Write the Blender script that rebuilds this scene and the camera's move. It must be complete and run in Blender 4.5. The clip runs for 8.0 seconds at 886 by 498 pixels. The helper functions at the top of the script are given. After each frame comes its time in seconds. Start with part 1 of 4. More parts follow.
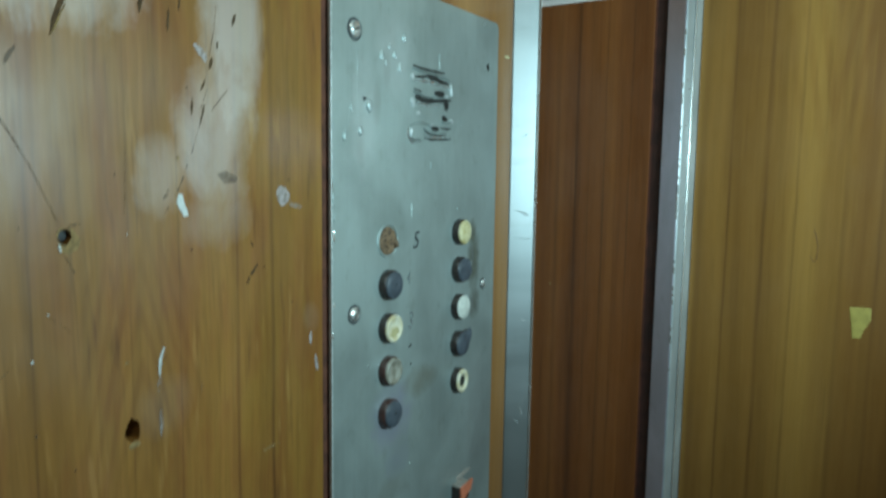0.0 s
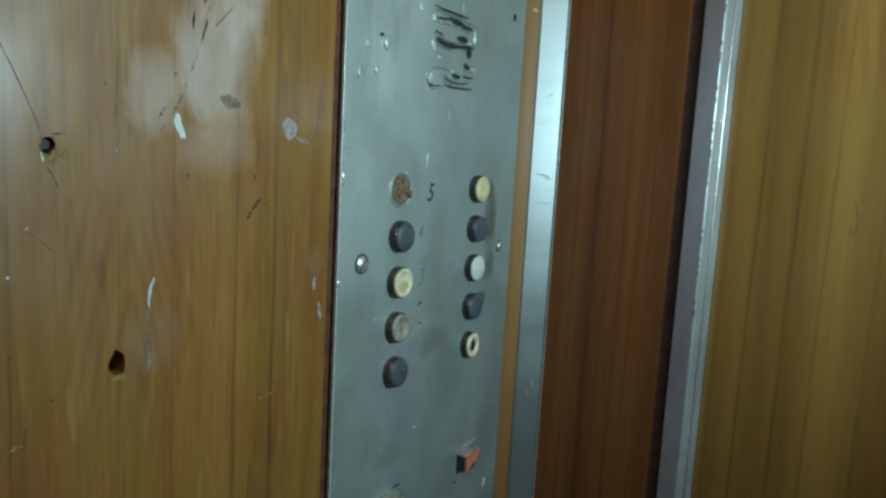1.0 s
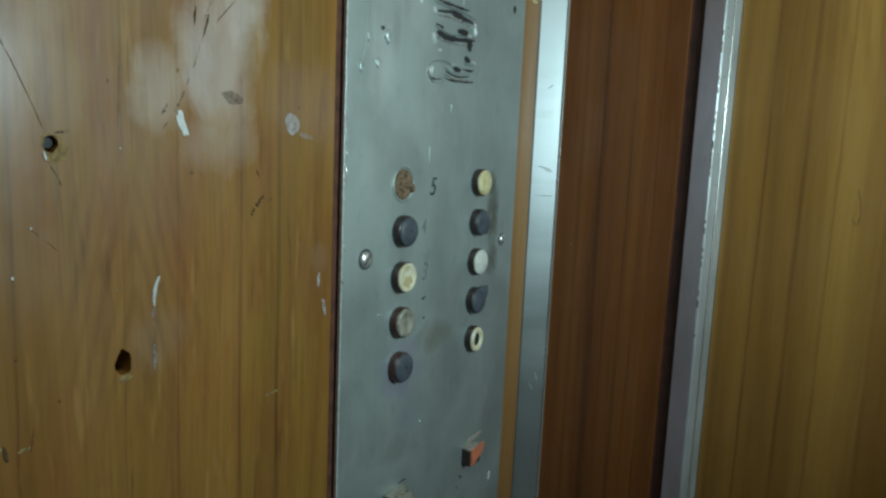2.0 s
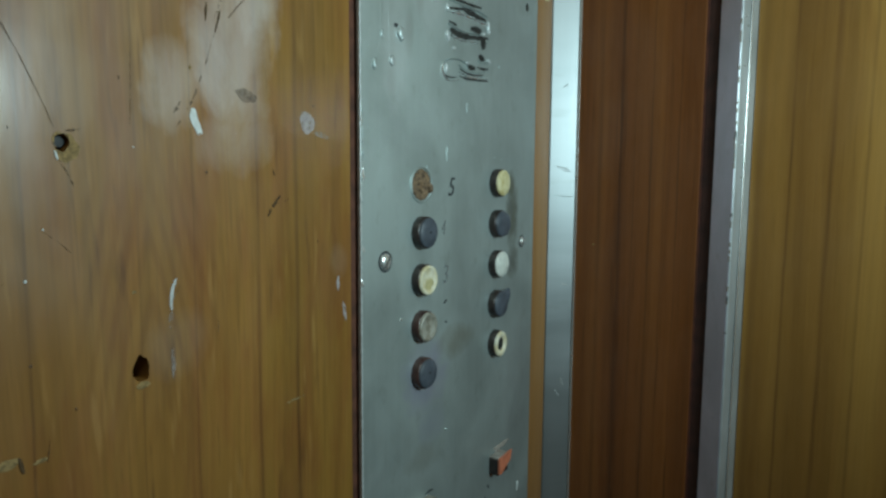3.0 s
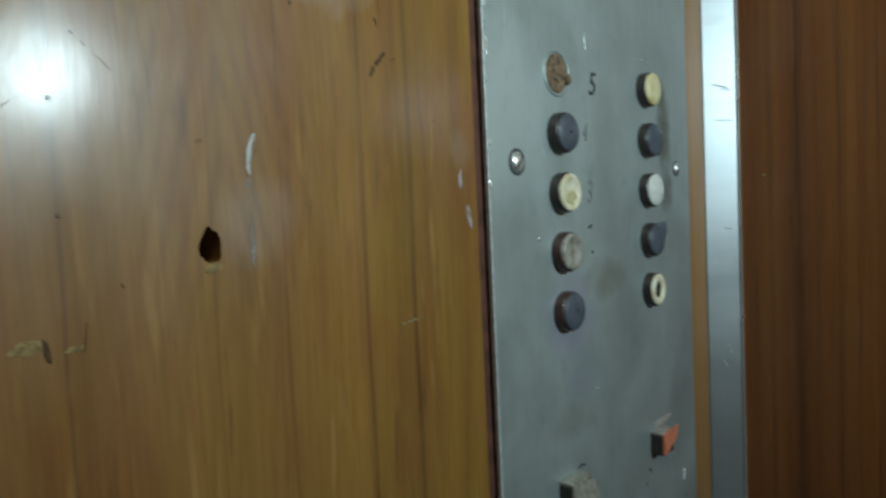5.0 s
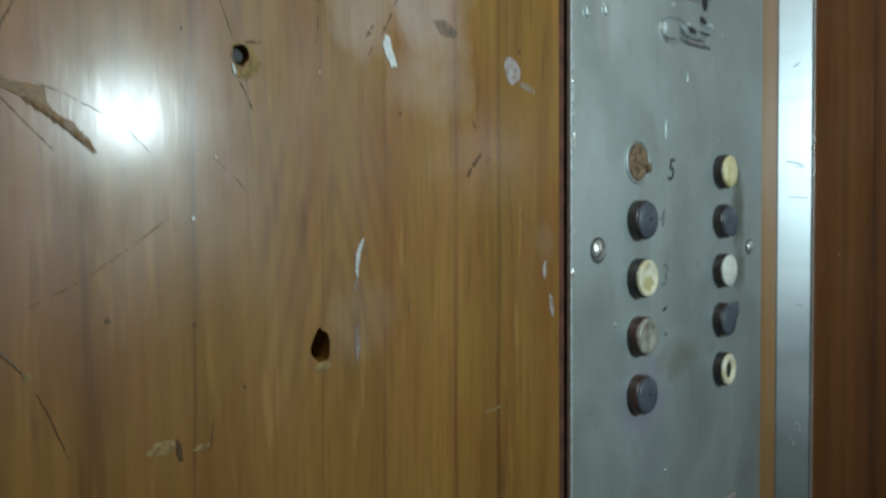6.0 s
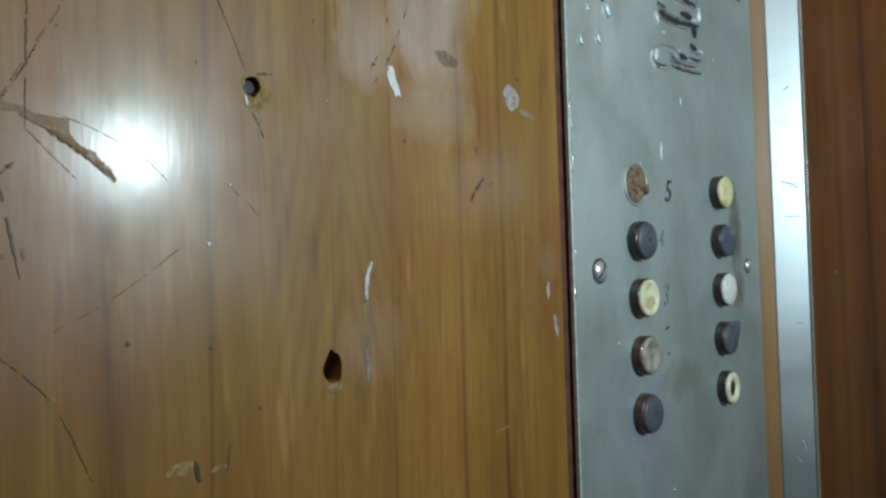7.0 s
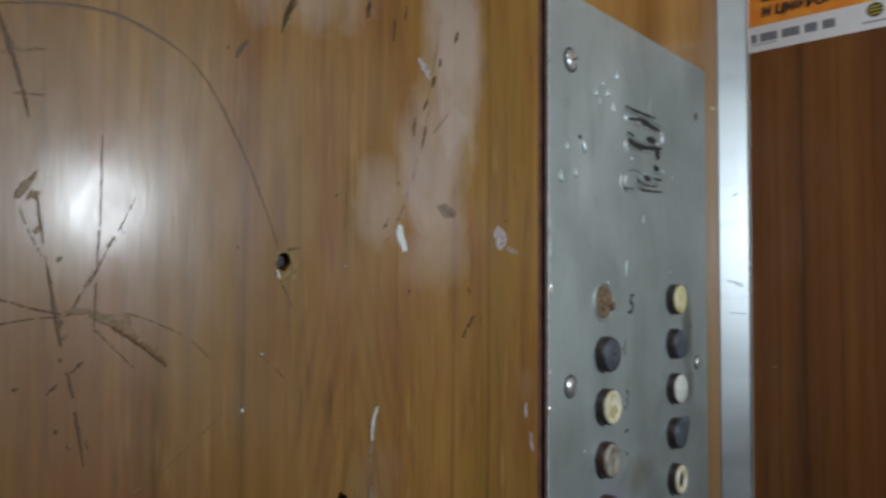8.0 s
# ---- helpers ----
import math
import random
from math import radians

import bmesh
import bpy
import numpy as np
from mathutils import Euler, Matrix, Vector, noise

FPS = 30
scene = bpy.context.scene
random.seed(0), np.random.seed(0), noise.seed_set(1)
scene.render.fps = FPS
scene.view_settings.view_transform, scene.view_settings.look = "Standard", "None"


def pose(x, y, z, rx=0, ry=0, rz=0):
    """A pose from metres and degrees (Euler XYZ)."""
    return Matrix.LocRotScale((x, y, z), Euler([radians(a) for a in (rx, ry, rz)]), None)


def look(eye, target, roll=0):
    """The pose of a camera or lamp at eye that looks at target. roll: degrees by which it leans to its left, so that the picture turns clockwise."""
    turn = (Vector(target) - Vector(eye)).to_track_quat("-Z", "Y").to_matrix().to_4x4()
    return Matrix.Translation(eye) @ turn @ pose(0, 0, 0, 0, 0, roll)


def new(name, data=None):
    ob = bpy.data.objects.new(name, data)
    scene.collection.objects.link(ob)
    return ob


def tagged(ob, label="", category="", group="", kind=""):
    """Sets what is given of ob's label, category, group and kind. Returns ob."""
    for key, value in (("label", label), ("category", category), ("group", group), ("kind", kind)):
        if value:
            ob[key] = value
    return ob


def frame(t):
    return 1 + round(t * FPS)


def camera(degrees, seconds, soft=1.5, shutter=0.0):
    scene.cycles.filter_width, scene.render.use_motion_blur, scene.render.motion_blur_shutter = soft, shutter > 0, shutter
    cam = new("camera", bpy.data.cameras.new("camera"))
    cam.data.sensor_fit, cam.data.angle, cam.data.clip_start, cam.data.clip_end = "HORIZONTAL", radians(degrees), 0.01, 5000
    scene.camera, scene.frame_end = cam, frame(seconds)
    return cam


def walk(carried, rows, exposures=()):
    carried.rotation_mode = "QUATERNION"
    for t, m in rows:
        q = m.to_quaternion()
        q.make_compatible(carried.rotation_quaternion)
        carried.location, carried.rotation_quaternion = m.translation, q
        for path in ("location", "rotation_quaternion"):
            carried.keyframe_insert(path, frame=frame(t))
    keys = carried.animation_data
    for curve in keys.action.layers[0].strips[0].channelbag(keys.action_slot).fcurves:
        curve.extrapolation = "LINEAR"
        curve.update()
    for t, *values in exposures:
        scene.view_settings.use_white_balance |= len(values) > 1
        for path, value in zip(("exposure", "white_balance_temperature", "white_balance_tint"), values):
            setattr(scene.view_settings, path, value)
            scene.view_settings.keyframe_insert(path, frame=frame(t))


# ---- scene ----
cam = camera(64.6, 8.0, soft=2.6, shutter=0.5)
PATH = [
    (0, (0.136, -0.338, 1.51), (1.828, 0.707, 1.29), 0.8),
    (0.2, (0.127, -0.328, 1.5), (1.837, 0.678, 1.251), 1.6),
    (0.5, (0.13, -0.325, 1.499), (1.836, 0.686, 1.235), 2.1),
    (0.8, (0.156, -0.335, 1.492), (1.812, 0.747, 1.201), 3.1),
    (1, (0.161, -0.326, 1.48), (1.823, 0.756, 1.221), 3.2),
    (1.2, (0.174, -0.321, 1.478), (1.832, 0.759, 1.183), 3.9),
    (1.5, (0.171, -0.319, 1.472), (1.831, 0.761, 1.192), 2.5),
    (1.7, (0.16, -0.323, 1.48), (1.825, 0.749, 1.203), 2.5),
    (2.8, (0.163, -0.31, 1.47), (1.813, 0.793, 1.227), 1.3),
    (3, (0.167, -0.31, 1.465), (1.815, 0.8, 1.239), 0.4),
    (3.2, (0.178, -0.308, 1.462), (1.817, 0.817, 1.241), 0.1),
    (3.5, (0.182, -0.279, 1.425), (1.819, 0.856, 1.254), -3.1),
    (3.8, (0.195, -0.252, 1.417), (1.813, 0.914, 1.263), -3.3),
    (4, (0.197, -0.24, 1.413), (1.837, 0.895, 1.261), -3.4),
    (4.2, (0.208, -0.244, 1.41), (1.843, 0.896, 1.24), -2.6),
    (4.5, (0.217, -0.234, 1.399), (1.851, 0.909, 1.245), -0.5),
    (4.7, (0.232, -0.241, 1.376), (1.78, 1.015, 1.212), -1.9),
    (5.8, (0.214, -0.229, 1.4), (1.583, 1.227, 1.338), -1.5),
    (6, (0.207, -0.234, 1.412), (1.585, 1.214, 1.359), -0.3),
    (6.2, (0.199, -0.232, 1.417), (1.603, 1.192, 1.391), 0.3),
    (6.5, (0.189, -0.232, 1.417), (1.59, 1.195, 1.437), 0.2),
    (7, (0.199, -0.237, 1.407), (1.582, 1.206, 1.449), -1.7),
    (7.5, (0.191, -0.236, 1.421), (1.607, 1.175, 1.477), 0.0),
    (7.6, (0.187, -0.234, 1.422), (1.622, 1.157, 1.502), -0.5),
    (7.8, (0.164, -0.238, 1.462), (1.611, 1.14, 1.541), 0.8),
    (8, (0.156, -0.244, 1.469), (1.647, 1.087, 1.553), 0.4),
]
walk(cam, [(t, look(eye, target, roll)) for t, eye, target, roll in PATH],
     exposures=[(0.0, -0.02, 5800, -14), (0.5, -0.13, 5850, -13), (1.0, -0.28, 5950, -11), (1.5, -0.35, 6300, -7), (3.0, -0.36, 6300, -6), (3.2, -0.14, 6300, -7), (3.5, -0.04, 6350, -9), (4.0, -0.20, 6450, -5),
                (4.5, -0.26, 6400, -1), (6.0, -0.22, 6400, 2), (6.5, -0.06, 6400, 2), (7.0, -0.04, 6350, 4), (7.5, -0.16, 6500, 8), (8.0, -0.46, 6750, 17)])

# ---- light: one small white lamp, and an added weak fill under the ceiling of the lift car ----
world = bpy.data.worlds.new("world")
world.use_nodes = True
scene.world = world
world.node_tree.nodes["Background"].inputs[0].default_value = (0.02, 0.02, 0.022, 1)
world.node_tree.nodes["Background"].inputs[1].default_value = 0.05

lamp_data = bpy.data.lights.new("lamp", "SPOT")
lamp_data.spot_size, lamp_data.spot_blend = radians(150), 1.0
lamp_data.energy, lamp_data.shadow_soft_size, lamp_data.color = 17.5, 0.042, (0.80, 0.97, 1.06)
lamp = new("lamp", lamp_data)
lamp.matrix_world = look((0.535, -0.69, 1.560), (0.60, 0.0, 1.70))

# added fill, no fixture: softly brightens the upper part of the car
fill_data = bpy.data.lights.new("ceiling_fill", "AREA")
fill_data.shape, fill_data.size, fill_data.size_y = "RECTANGLE", 0.5, 0.3
fill_data.energy, fill_data.color = 2.0, (1.0, 0.97, 0.88)
weak_fill = new("ceiling_fill", fill_data)
weak_fill.location = (0.15, -0.5, 2.08)


# ---- materials ----
def shader(name):
    m = bpy.data.materials.new(name)
    m.use_nodes = True
    t = m.node_tree
    return m, t, t.nodes["Principled BSDF"]


def node(t, kind, **values):
    n = t.nodes.new(kind)
    for key, value in values.items():
        n.inputs[key].default_value = value
    return n


def math_node(t, op, a, b=None, clamp=False):
    n = t.nodes.new("ShaderNodeMath")
    n.operation, n.use_clamp = op, clamp
    for i, v in enumerate((a, b)):
        if v is None:
            continue
        if isinstance(v, (int, float)):
            n.inputs[i].default_value = v
        else:
            t.links.new(v, n.inputs[i])
    return n.outputs[0]


def ramp(t, fac, stops):
    n = t.nodes.new("ShaderNodeValToRGB")
    e = n.color_ramp.elements
    while len(e) < len(stops):
        e.new(0.5)
    for el, (p, c) in zip(e, stops):
        el.position = p
        el.color = (c, c, c, 1) if isinstance(c, (int, float)) else (*c, 1)
    t.links.new(fac, n.inputs[0])
    return n.outputs[0]


def mix(t, fac, a, b, blend="MIX"):
    n = t.nodes.new("ShaderNodeMix")
    n.data_type, n.blend_type = "RGBA", blend
    for i, v in ((0, fac), (6, a), (7, b)):
        if isinstance(v, (int, float)):
            n.inputs[i].default_value = v
        elif isinstance(v, tuple):
            n.inputs[i].default_value = (*v, 1)
        else:
            t.links.new(v, n.inputs[i])
    return n.outputs[2]


def noise_tex(t, u, v, su, sv, detail=3, off=0.0, rough=0.55, distortion=0.0):
    c = t.nodes.new("ShaderNodeCombineXYZ")
    t.links.new(math_node(t, "MULTIPLY", u, su), c.inputs[0])
    t.links.new(math_node(t, "MULTIPLY", v, sv), c.inputs[2])
    c.inputs[1].default_value = off
    n = t.nodes.new("ShaderNodeTexNoise")
    n.inputs["Scale"].default_value, n.inputs["Detail"].default_value = 1.0, detail
    n.inputs["Roughness"].default_value, n.inputs["Distortion"].default_value = rough, distortion
    t.links.new(c.outputs[0], n.inputs["Vector"])
    return n.outputs["Fac"]


def plane_uv(t):
    tc = t.nodes.new("ShaderNodeTexCoord")
    s = t.nodes.new("ShaderNodeSeparateXYZ")
    t.links.new(tc.outputs["Object"], s.inputs[0])
    return math_node(t, "ADD", s.outputs[0], s.outputs[1]), s.outputs[2]


def bump(t, p, height, strength, distance=0.001):
    b = t.nodes.new("ShaderNodeBump")
    b.inputs["Strength"].default_value, b.inputs["Distance"].default_value = strength, distance
    t.links.new(height, b.inputs["Height"])
    t.links.new(b.outputs[0], p.inputs["Normal"])


def spot(t, u, v, cu, cv, ru, rv, wobble):
    """A soft-edged patch round (cu, cv), 1 in its middle."""
    du = math_node(t, "DIVIDE", math_node(t, "SUBTRACT", u, cu), ru)
    dv = math_node(t, "DIVIDE", math_node(t, "SUBTRACT", v, cv), rv)
    d = math_node(t, "ADD", math_node(t, "MULTIPLY", du, du), math_node(t, "MULTIPLY", dv, dv))
    d = math_node(t, "ADD", d, wobble)
    return math_node(t, "SUBTRACT", 1.0, d, clamp=True)


def wood_material(name, deep, mid, pale, off, gloss=0.3, coat=0.6, smears=(), lines=(), wide=1.0, grain=1.0, tall=1.0, golden=0.0, blush=0.0, cathedrals=(), polish=1.0):
    m, t, p = shader(name)
    u, v = plane_uv(t)
    w = noise_tex(t, u, v, 7, 1.6, 2, off)
    uw = math_node(t, "ADD", u, math_node(t, "MULTIPLY", math_node(t, "SUBTRACT", w, 0.5), 0.024))
    broad = noise_tex(t, uw, v, 20 * wide, 1.3 * tall, 3, off + 3.1, 0.5)
    figure = noise_tex(t, u, v, 11 * wide, 1.5 * tall, 1, off + 4.4, 0.4)
    arches = math_node(t, "SINE", math_node(t, "MULTIPLY", figure, 85.0))
    rings = noise_tex(t, uw, v, 75 * wide, 3.0 * tall, 3, off + 5.7, 0.6)
    fibre = noise_tex(t, uw, v, 420, 14, 4, off + 9.2, 0.65)
    pore = noise_tex(t, uw, v, 170, 7.0, 3, off + 1.3, 0.6)
    base = ramp(t, broad, [(0.32, deep), (0.48, mid), (0.66, pale)])
    base = mix(t, 0.17 * grain, base, ramp(t, math_node(t, "ADD", math_node(t, "MULTIPLY", arches, 0.5), 0.5), [(0.1, 0.45), (0.45, 1.0)]), "MULTIPLY")
    base = mix(t, 0.30 * grain, base, ramp(t, rings, [(0.33, 0.4), (0.47, 0.8), (0.62, 1.0)]), "MULTIPLY")
    base = mix(t, 0.45 * grain, base, ramp(t, fibre, [(0.3, 0.55), (0.6, 1.0)]), "MULTIPLY")
    base = mix(t, 0.42 * grain, base, ramp(t, pore, [(0.62, 1.0), (0.70, 0.45)]), "MULTIPLY")
    if blush:
        k = ramp(t, noise_tex(t, uw, v, 26, 6.0, 4, off + 18.0, 0.65), [(0.46, 0.0), (0.60, blush)])
        base = mix(t, k, base, mix(t, 1.0, base, (0.88, 0.72, 0.85), "MULTIPLY"))
        k = ramp(t, noise_tex(t, uw, v, 120, 13.0, 3, off + 19.0, 0.6), [(0.60, 0.0), (0.72, blush * 0.72)])
        base = mix(t, k, base, (0.10, 0.045, 0.016))
        k = ramp(t, noise_tex(t, uw, v, 140, 16.0, 2, off + 20.0, 0.5), [(0.62, 0.0), (0.72, blush * 0.45)])
        base = mix(t, k, base, (0.40, 0.23, 0.075))
    for cu, cv, spread, pitch in cathedrals:
        du = math_node(t, "SUBTRACT", uw, cu)
        du = math_node(t, "SQRT", math_node(t, "ADD", math_node(t, "MULTIPLY", du, du), 0.000006))
        p1 = math_node(t, "ADD", du, math_node(t, "MULTIPLY", math_node(t, "SUBTRACT", v, cv), spread))
        p1 = math_node(t, "ADD", p1, math_node(t, "MULTIPLY", noise_tex(t, u, v, 60, 9, 3, off + 22.0), 0.006))
        bands = math_node(t, "SINE", math_node(t, "MULTIPLY", p1, 6.283 / pitch))
        wob = math_node(t, "MULTIPLY", math_node(t, "SUBTRACT", noise_tex(t, u, v, 40, 18, 3, off + 23.0), 0.5), 1.5)
        k = math_node(t, "MULTIPLY", spot(t, u, v, cu, cv - 0.045, 0.05, 0.09, wob), ramp(t, math_node(t, "ADD", math_node(t, "MULTIPLY", bands, 0.5), 0.5), [(0.35, 0.0), (0.9, 0.34)]))
        base = mix(t, k, base, mix(t, 1.0, base, (0.66, 0.54, 0.55), "MULTIPLY"))
    light = ramp(t, noise_tex(t, uw, v, 230, 9.0, 2, off + 15.0), [(0.60, 0.0), (0.68, 0.24 * grain)])
    base = mix(t, light, base, pale)
    if golden:
        k = math_node(t, "MULTIPLY", math_node(t, "SUBTRACT", u, golden), 250.0, clamp=True)
        base = mix(t, k, base, mix(t, 1.0, base, (1.02, 1.07, 0.98), "MULTIPLY"))
    for at, half, dark in lines:
        wob = math_node(t, "MULTIPLY", math_node(t, "SUBTRACT", noise_tex(t, v, u, 14, 1, 2, off), 0.5), 0.003)
        d = math_node(t, "ABSOLUTE", math_node(t, "SUBTRACT", math_node(t, "ADD", u, wob), at))
        k = math_node(t, "SUBTRACT", 1.0, math_node(t, "DIVIDE", d, half), clamp=True)
        k = math_node(t, "MULTIPLY", k, ramp(t, noise_tex(t, v, u, 9, 1, 2, off + at), [(0.3, 0.25), (0.6, 1.0)]))
        base = mix(t, math_node(t, "MULTIPLY", k, dark), base, (0.05, 0.02, 0.008))
    rough = math_node(t, "ADD", math_node(t, "MULTIPLY", noise_tex(t, u, v, 18, 9, 4, off + 2), 0.22), gloss - 0.1)
    shine = math_node(t, "ADD", 0.26, math_node(t, "MULTIPLY", ramp(t, noise_tex(t, u, v, 30, 14, 4, off + 24, 0.6), [(0.35, 0.0), (0.65, 1.0)]), 0.24))
    if smears:
        wob = math_node(t, "MULTIPLY", math_node(t, "SUBTRACT", noise_tex(t, u, v, 34, 17, 6, off + 8, 0.65, 0.5), 0.5), 2.2)
        total = None
        for cu, cv, ru, rv, k in smears:
            s = math_node(t, "MULTIPLY", math_node(t, "MULTIPLY", spot(t, u, v, cu, cv, ru, rv, wob), 1.05, clamp=True), k)
            total = s if total is None else math_node(t, "MAXIMUM", total, s)
        base = mix(t, math_node(t, "MULTIPLY", total, 0.22), base, (0.36, 0.36, 0.36))
        rough = math_node(t, "ADD", rough, math_node(t, "MULTIPLY", total, 0.07))
        shine = math_node(t, "ADD", shine, math_node(t, "MULTIPLY", total, 4.2))
    t.links.new(base, p.inputs["Base Color"])
    t.links.new(rough, p.inputs["Roughness"])
    t.links.new(shine, p.inputs["Specular IOR Level"])
    p.inputs["Coat Weight"].default_value = coat
    wiped = math_node(t, "ADD", math_node(t, "MULTIPLY", noise_tex(t, u, v, 55, 26, 5, off + 25, 0.7), 0.85), math_node(t, "MULTIPLY", noise_tex(t, u, v, 420, 30, 2, off + 26), 0.15))
    t.links.new(ramp(t, wiped, [(0.34, 0.14 * polish), (0.64, 0.23 * polish)]), p.inputs["Coat Roughness"])
    bump(t, p, math_node(t, "ADD", fibre, math_node(t, "MULTIPLY", rings, 0.4)), 0.07, 0.0006)
    film = t.nodes.new("ShaderNodeBump")
    film.inputs["Strength"].default_value, film.inputs["Distance"].default_value = 0.05, 0.0006
    t.links.new(math_node(t, "ADD", noise_tex(t, u, v, 260, 40, 4, off + 6, 0.7), math_node(t, "MULTIPLY", noise_tex(t, u, v, 55, 45, 3, off + 7), 1.0)), film.inputs["Height"])
    t.links.new(film.outputs[0], p.inputs["Coat Normal"])
    return m


def metal_material(name, colour, rough, stretch=(300, 8), dirt=0.3, metal=1.0, stains_and_tints=()):
    m, t, p = shader(name)
    u, v = plane_uv(t)
    brushed = noise_tex(t, u, v, stretch[0], stretch[1], 3, 1.0)
    cloud = noise_tex(t, u, v, 16, 11, 5, 4.0, 0.6, 0.4)
    grime = noise_tex(t, u, v, 60, 45, 4, 7.0, 0.6)
    base = mix(t, dirt, colour, ramp(t, cloud, [(0.32, (0.34, 0.36, 0.36)), (0.6, (1, 1, 1))]), "MULTIPLY")
    base = mix(t, 0.12, base, ramp(t, brushed, [(0.3, 0.6), (0.65, 1.0)]), "MULTIPLY")
    base = mix(t, 0.25, base, ramp(t, grime, [(0.58, 1.0), (0.72, (0.45, 0.42, 0.36))]), "MULTIPLY")
    wob = math_node(t, "MULTIPLY", math_node(t, "SUBTRACT", noise_tex(t, u, v, 70, 60, 4, 3.0), 0.5), 1.8)
    for cu, cv, ru, rv, k, tone in stains_and_tints:
        base = mix(t, math_node(t, "MULTIPLY", spot(t, u, v, cu, cv, ru, rv, wob), k), base, tone)
    t.links.new(base, p.inputs["Base Color"])
    r = math_node(t, "ADD", rough - 0.1, math_node(t, "MULTIPLY", cloud, 0.2))
    t.links.new(r, p.inputs["Roughness"])
    p.inputs["Metallic"].default_value = metal
    bump(t, p, math_node(t, "ADD", brushed, math_node(t, "MULTIPLY", cloud, 0.8)), 0.07, 0.0004)
    return m


def plain_material(name, colour, rough=0.5, vary=0.35, scale=120, metal=0.0, coat=0.0, second=None):
    m, t, p = shader(name)
    tc = t.nodes.new("ShaderNodeTexCoord")
    n1 = node(t, "ShaderNodeTexNoise", Scale=scale, Detail=5.0)
    n2 = node(t, "ShaderNodeTexNoise", Scale=scale * 5, Detail=3.0)
    for n in (n1, n2):
        t.links.new(tc.outputs["Object"], n.inputs["Vector"])
    low = second if second else tuple(c * (1 - vary) for c in colour)
    base = ramp(t, n1.outputs["Fac"], [(0.36, low), (0.60, colour)])
    base = mix(t, vary * 0.6, base, ramp(t, n2.outputs["Fac"], [(0.35, 0.55), (0.6, 1.0)]), "MULTIPLY")
    t.links.new(base, p.inputs["Base Color"])
    p.inputs["Roughness"].default_value, p.inputs["Metallic"].default_value = rough, metal
    p.inputs["Coat Weight"].default_value = coat
    bump(t, p, n2.outputs["Fac"], 0.2, 0.0004)
    return m


def rubbed_material(name, colour, low, high):
    """A thin broken coat of paint with the wood showing through its gaps."""
    m, t, p = shader(name)
    u, v = plane_uv(t)
    cover = ramp(t, noise_tex(t, u, v, 330, 240, 4, 2.0, 0.65), [(low - 0.12, 0.0), (high, 0.85)])
    tone = ramp(t, noise_tex(t, u, v, 600, 500, 2, 5.0), [(0.3, tuple(c * 0.75 for c in colour)), (0.7, colour)])
    t.links.new(tone, p.inputs["Base Color"])
    t.links.new(cover, p.inputs["Alpha"])
    p.inputs["Roughness"].default_value = 0.5
    return m


WALL_WOOD = wood_material("brown_laminate", (0.204, 0.097, 0.022), (0.264, 0.132, 0.030), (0.306, 0.157, 0.036), 0.0, 0.42, 0.34,
                          smears=((0.437, 1.615, 0.027, 0.13, 0.75), (0.424, 1.530, 0.030, 0.055, 0.55), (0.335, 1.625, 0.055, 0.055, 0.45),
                                  (0.385, 1.505, 0.020, 0.025, 0.25), (0.425, 1.480, 0.030, 0.022, 0.28), (0.385, 1.375, 0.02, 0.02, 0.10), (0.505, 1.405, 0.010, 0.012, 0.12)),
                          lines=((0.468, 0.0026, 0.65), (0.438, 0.0020, 0.5), (0.395, 0.0008, 0.35), (0.311, 0.0012, 0.45), (0.3636, 0.0008, 0.3)), golden=0.438, grain=0.85, blush=0.8, cathedrals=((0.368, 1.445, 0.24, 0.0075),))
EDGE_WOOD = wood_material("golden_laminate", (0.215, 0.095, 0.025), (0.305, 0.150, 0.042), (0.375, 0.200, 0.062), 12.0, 0.34, 0.5, grain=0.6)
LEAF_WOOD = wood_material("red_brown_veneer", (0.108, 0.035, 0.009), (0.186, 0.066, 0.017), (0.245, 0.095, 0.024), 21.0, 0.45, 0.25, wide=1.05, grain=0.8, tall=0.25,
                          lines=((0.792, 0.0040, 0.35), (0.771, 0.0017, 0.65), (0.757, 0.0012, 0.3), (0.741, 0.0016, 0.6), (0.728, 0.0010, 0.35), (0.715, 0.0014, 0.6)))
DOOR_WOOD = wood_material("pale_brown_veneer", (0.150, 0.068, 0.016), (0.25, 0.128, 0.030), (0.35, 0.195, 0.046), 33.0, 0.45, 0.9, wide=0.8, grain=0.55, tall=0.22, cathedrals=((0.564, 1.655, -0.14, 0.013),), polish=0.5,
                          lines=((0.673, 0.0050, 0.3), (0.647, 0.0018, 0.5), (0.615, 0.0028, 0.45), (0.588, 0.0020, 0.35), (0.548, 0.0035, 0.3), (0.520, 0.0020, 0.3)))
RED_EDGE = plain_material("raw_red_brown_edge", (0.12, 0.042, 0.022), 0.75, 0.5, 90)
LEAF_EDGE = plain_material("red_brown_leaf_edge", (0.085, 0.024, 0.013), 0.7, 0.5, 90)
GAP_STRIP = plain_material("dark_red_brown_gap_strip", (0.042, 0.013, 0.008), 0.7, 0.4, 90)
# near-black for sheets that stand in for shade in hollows
HOLLOW_SHADE = plain_material("hollow_shade", (0.012, 0.010, 0.009), 0.9)
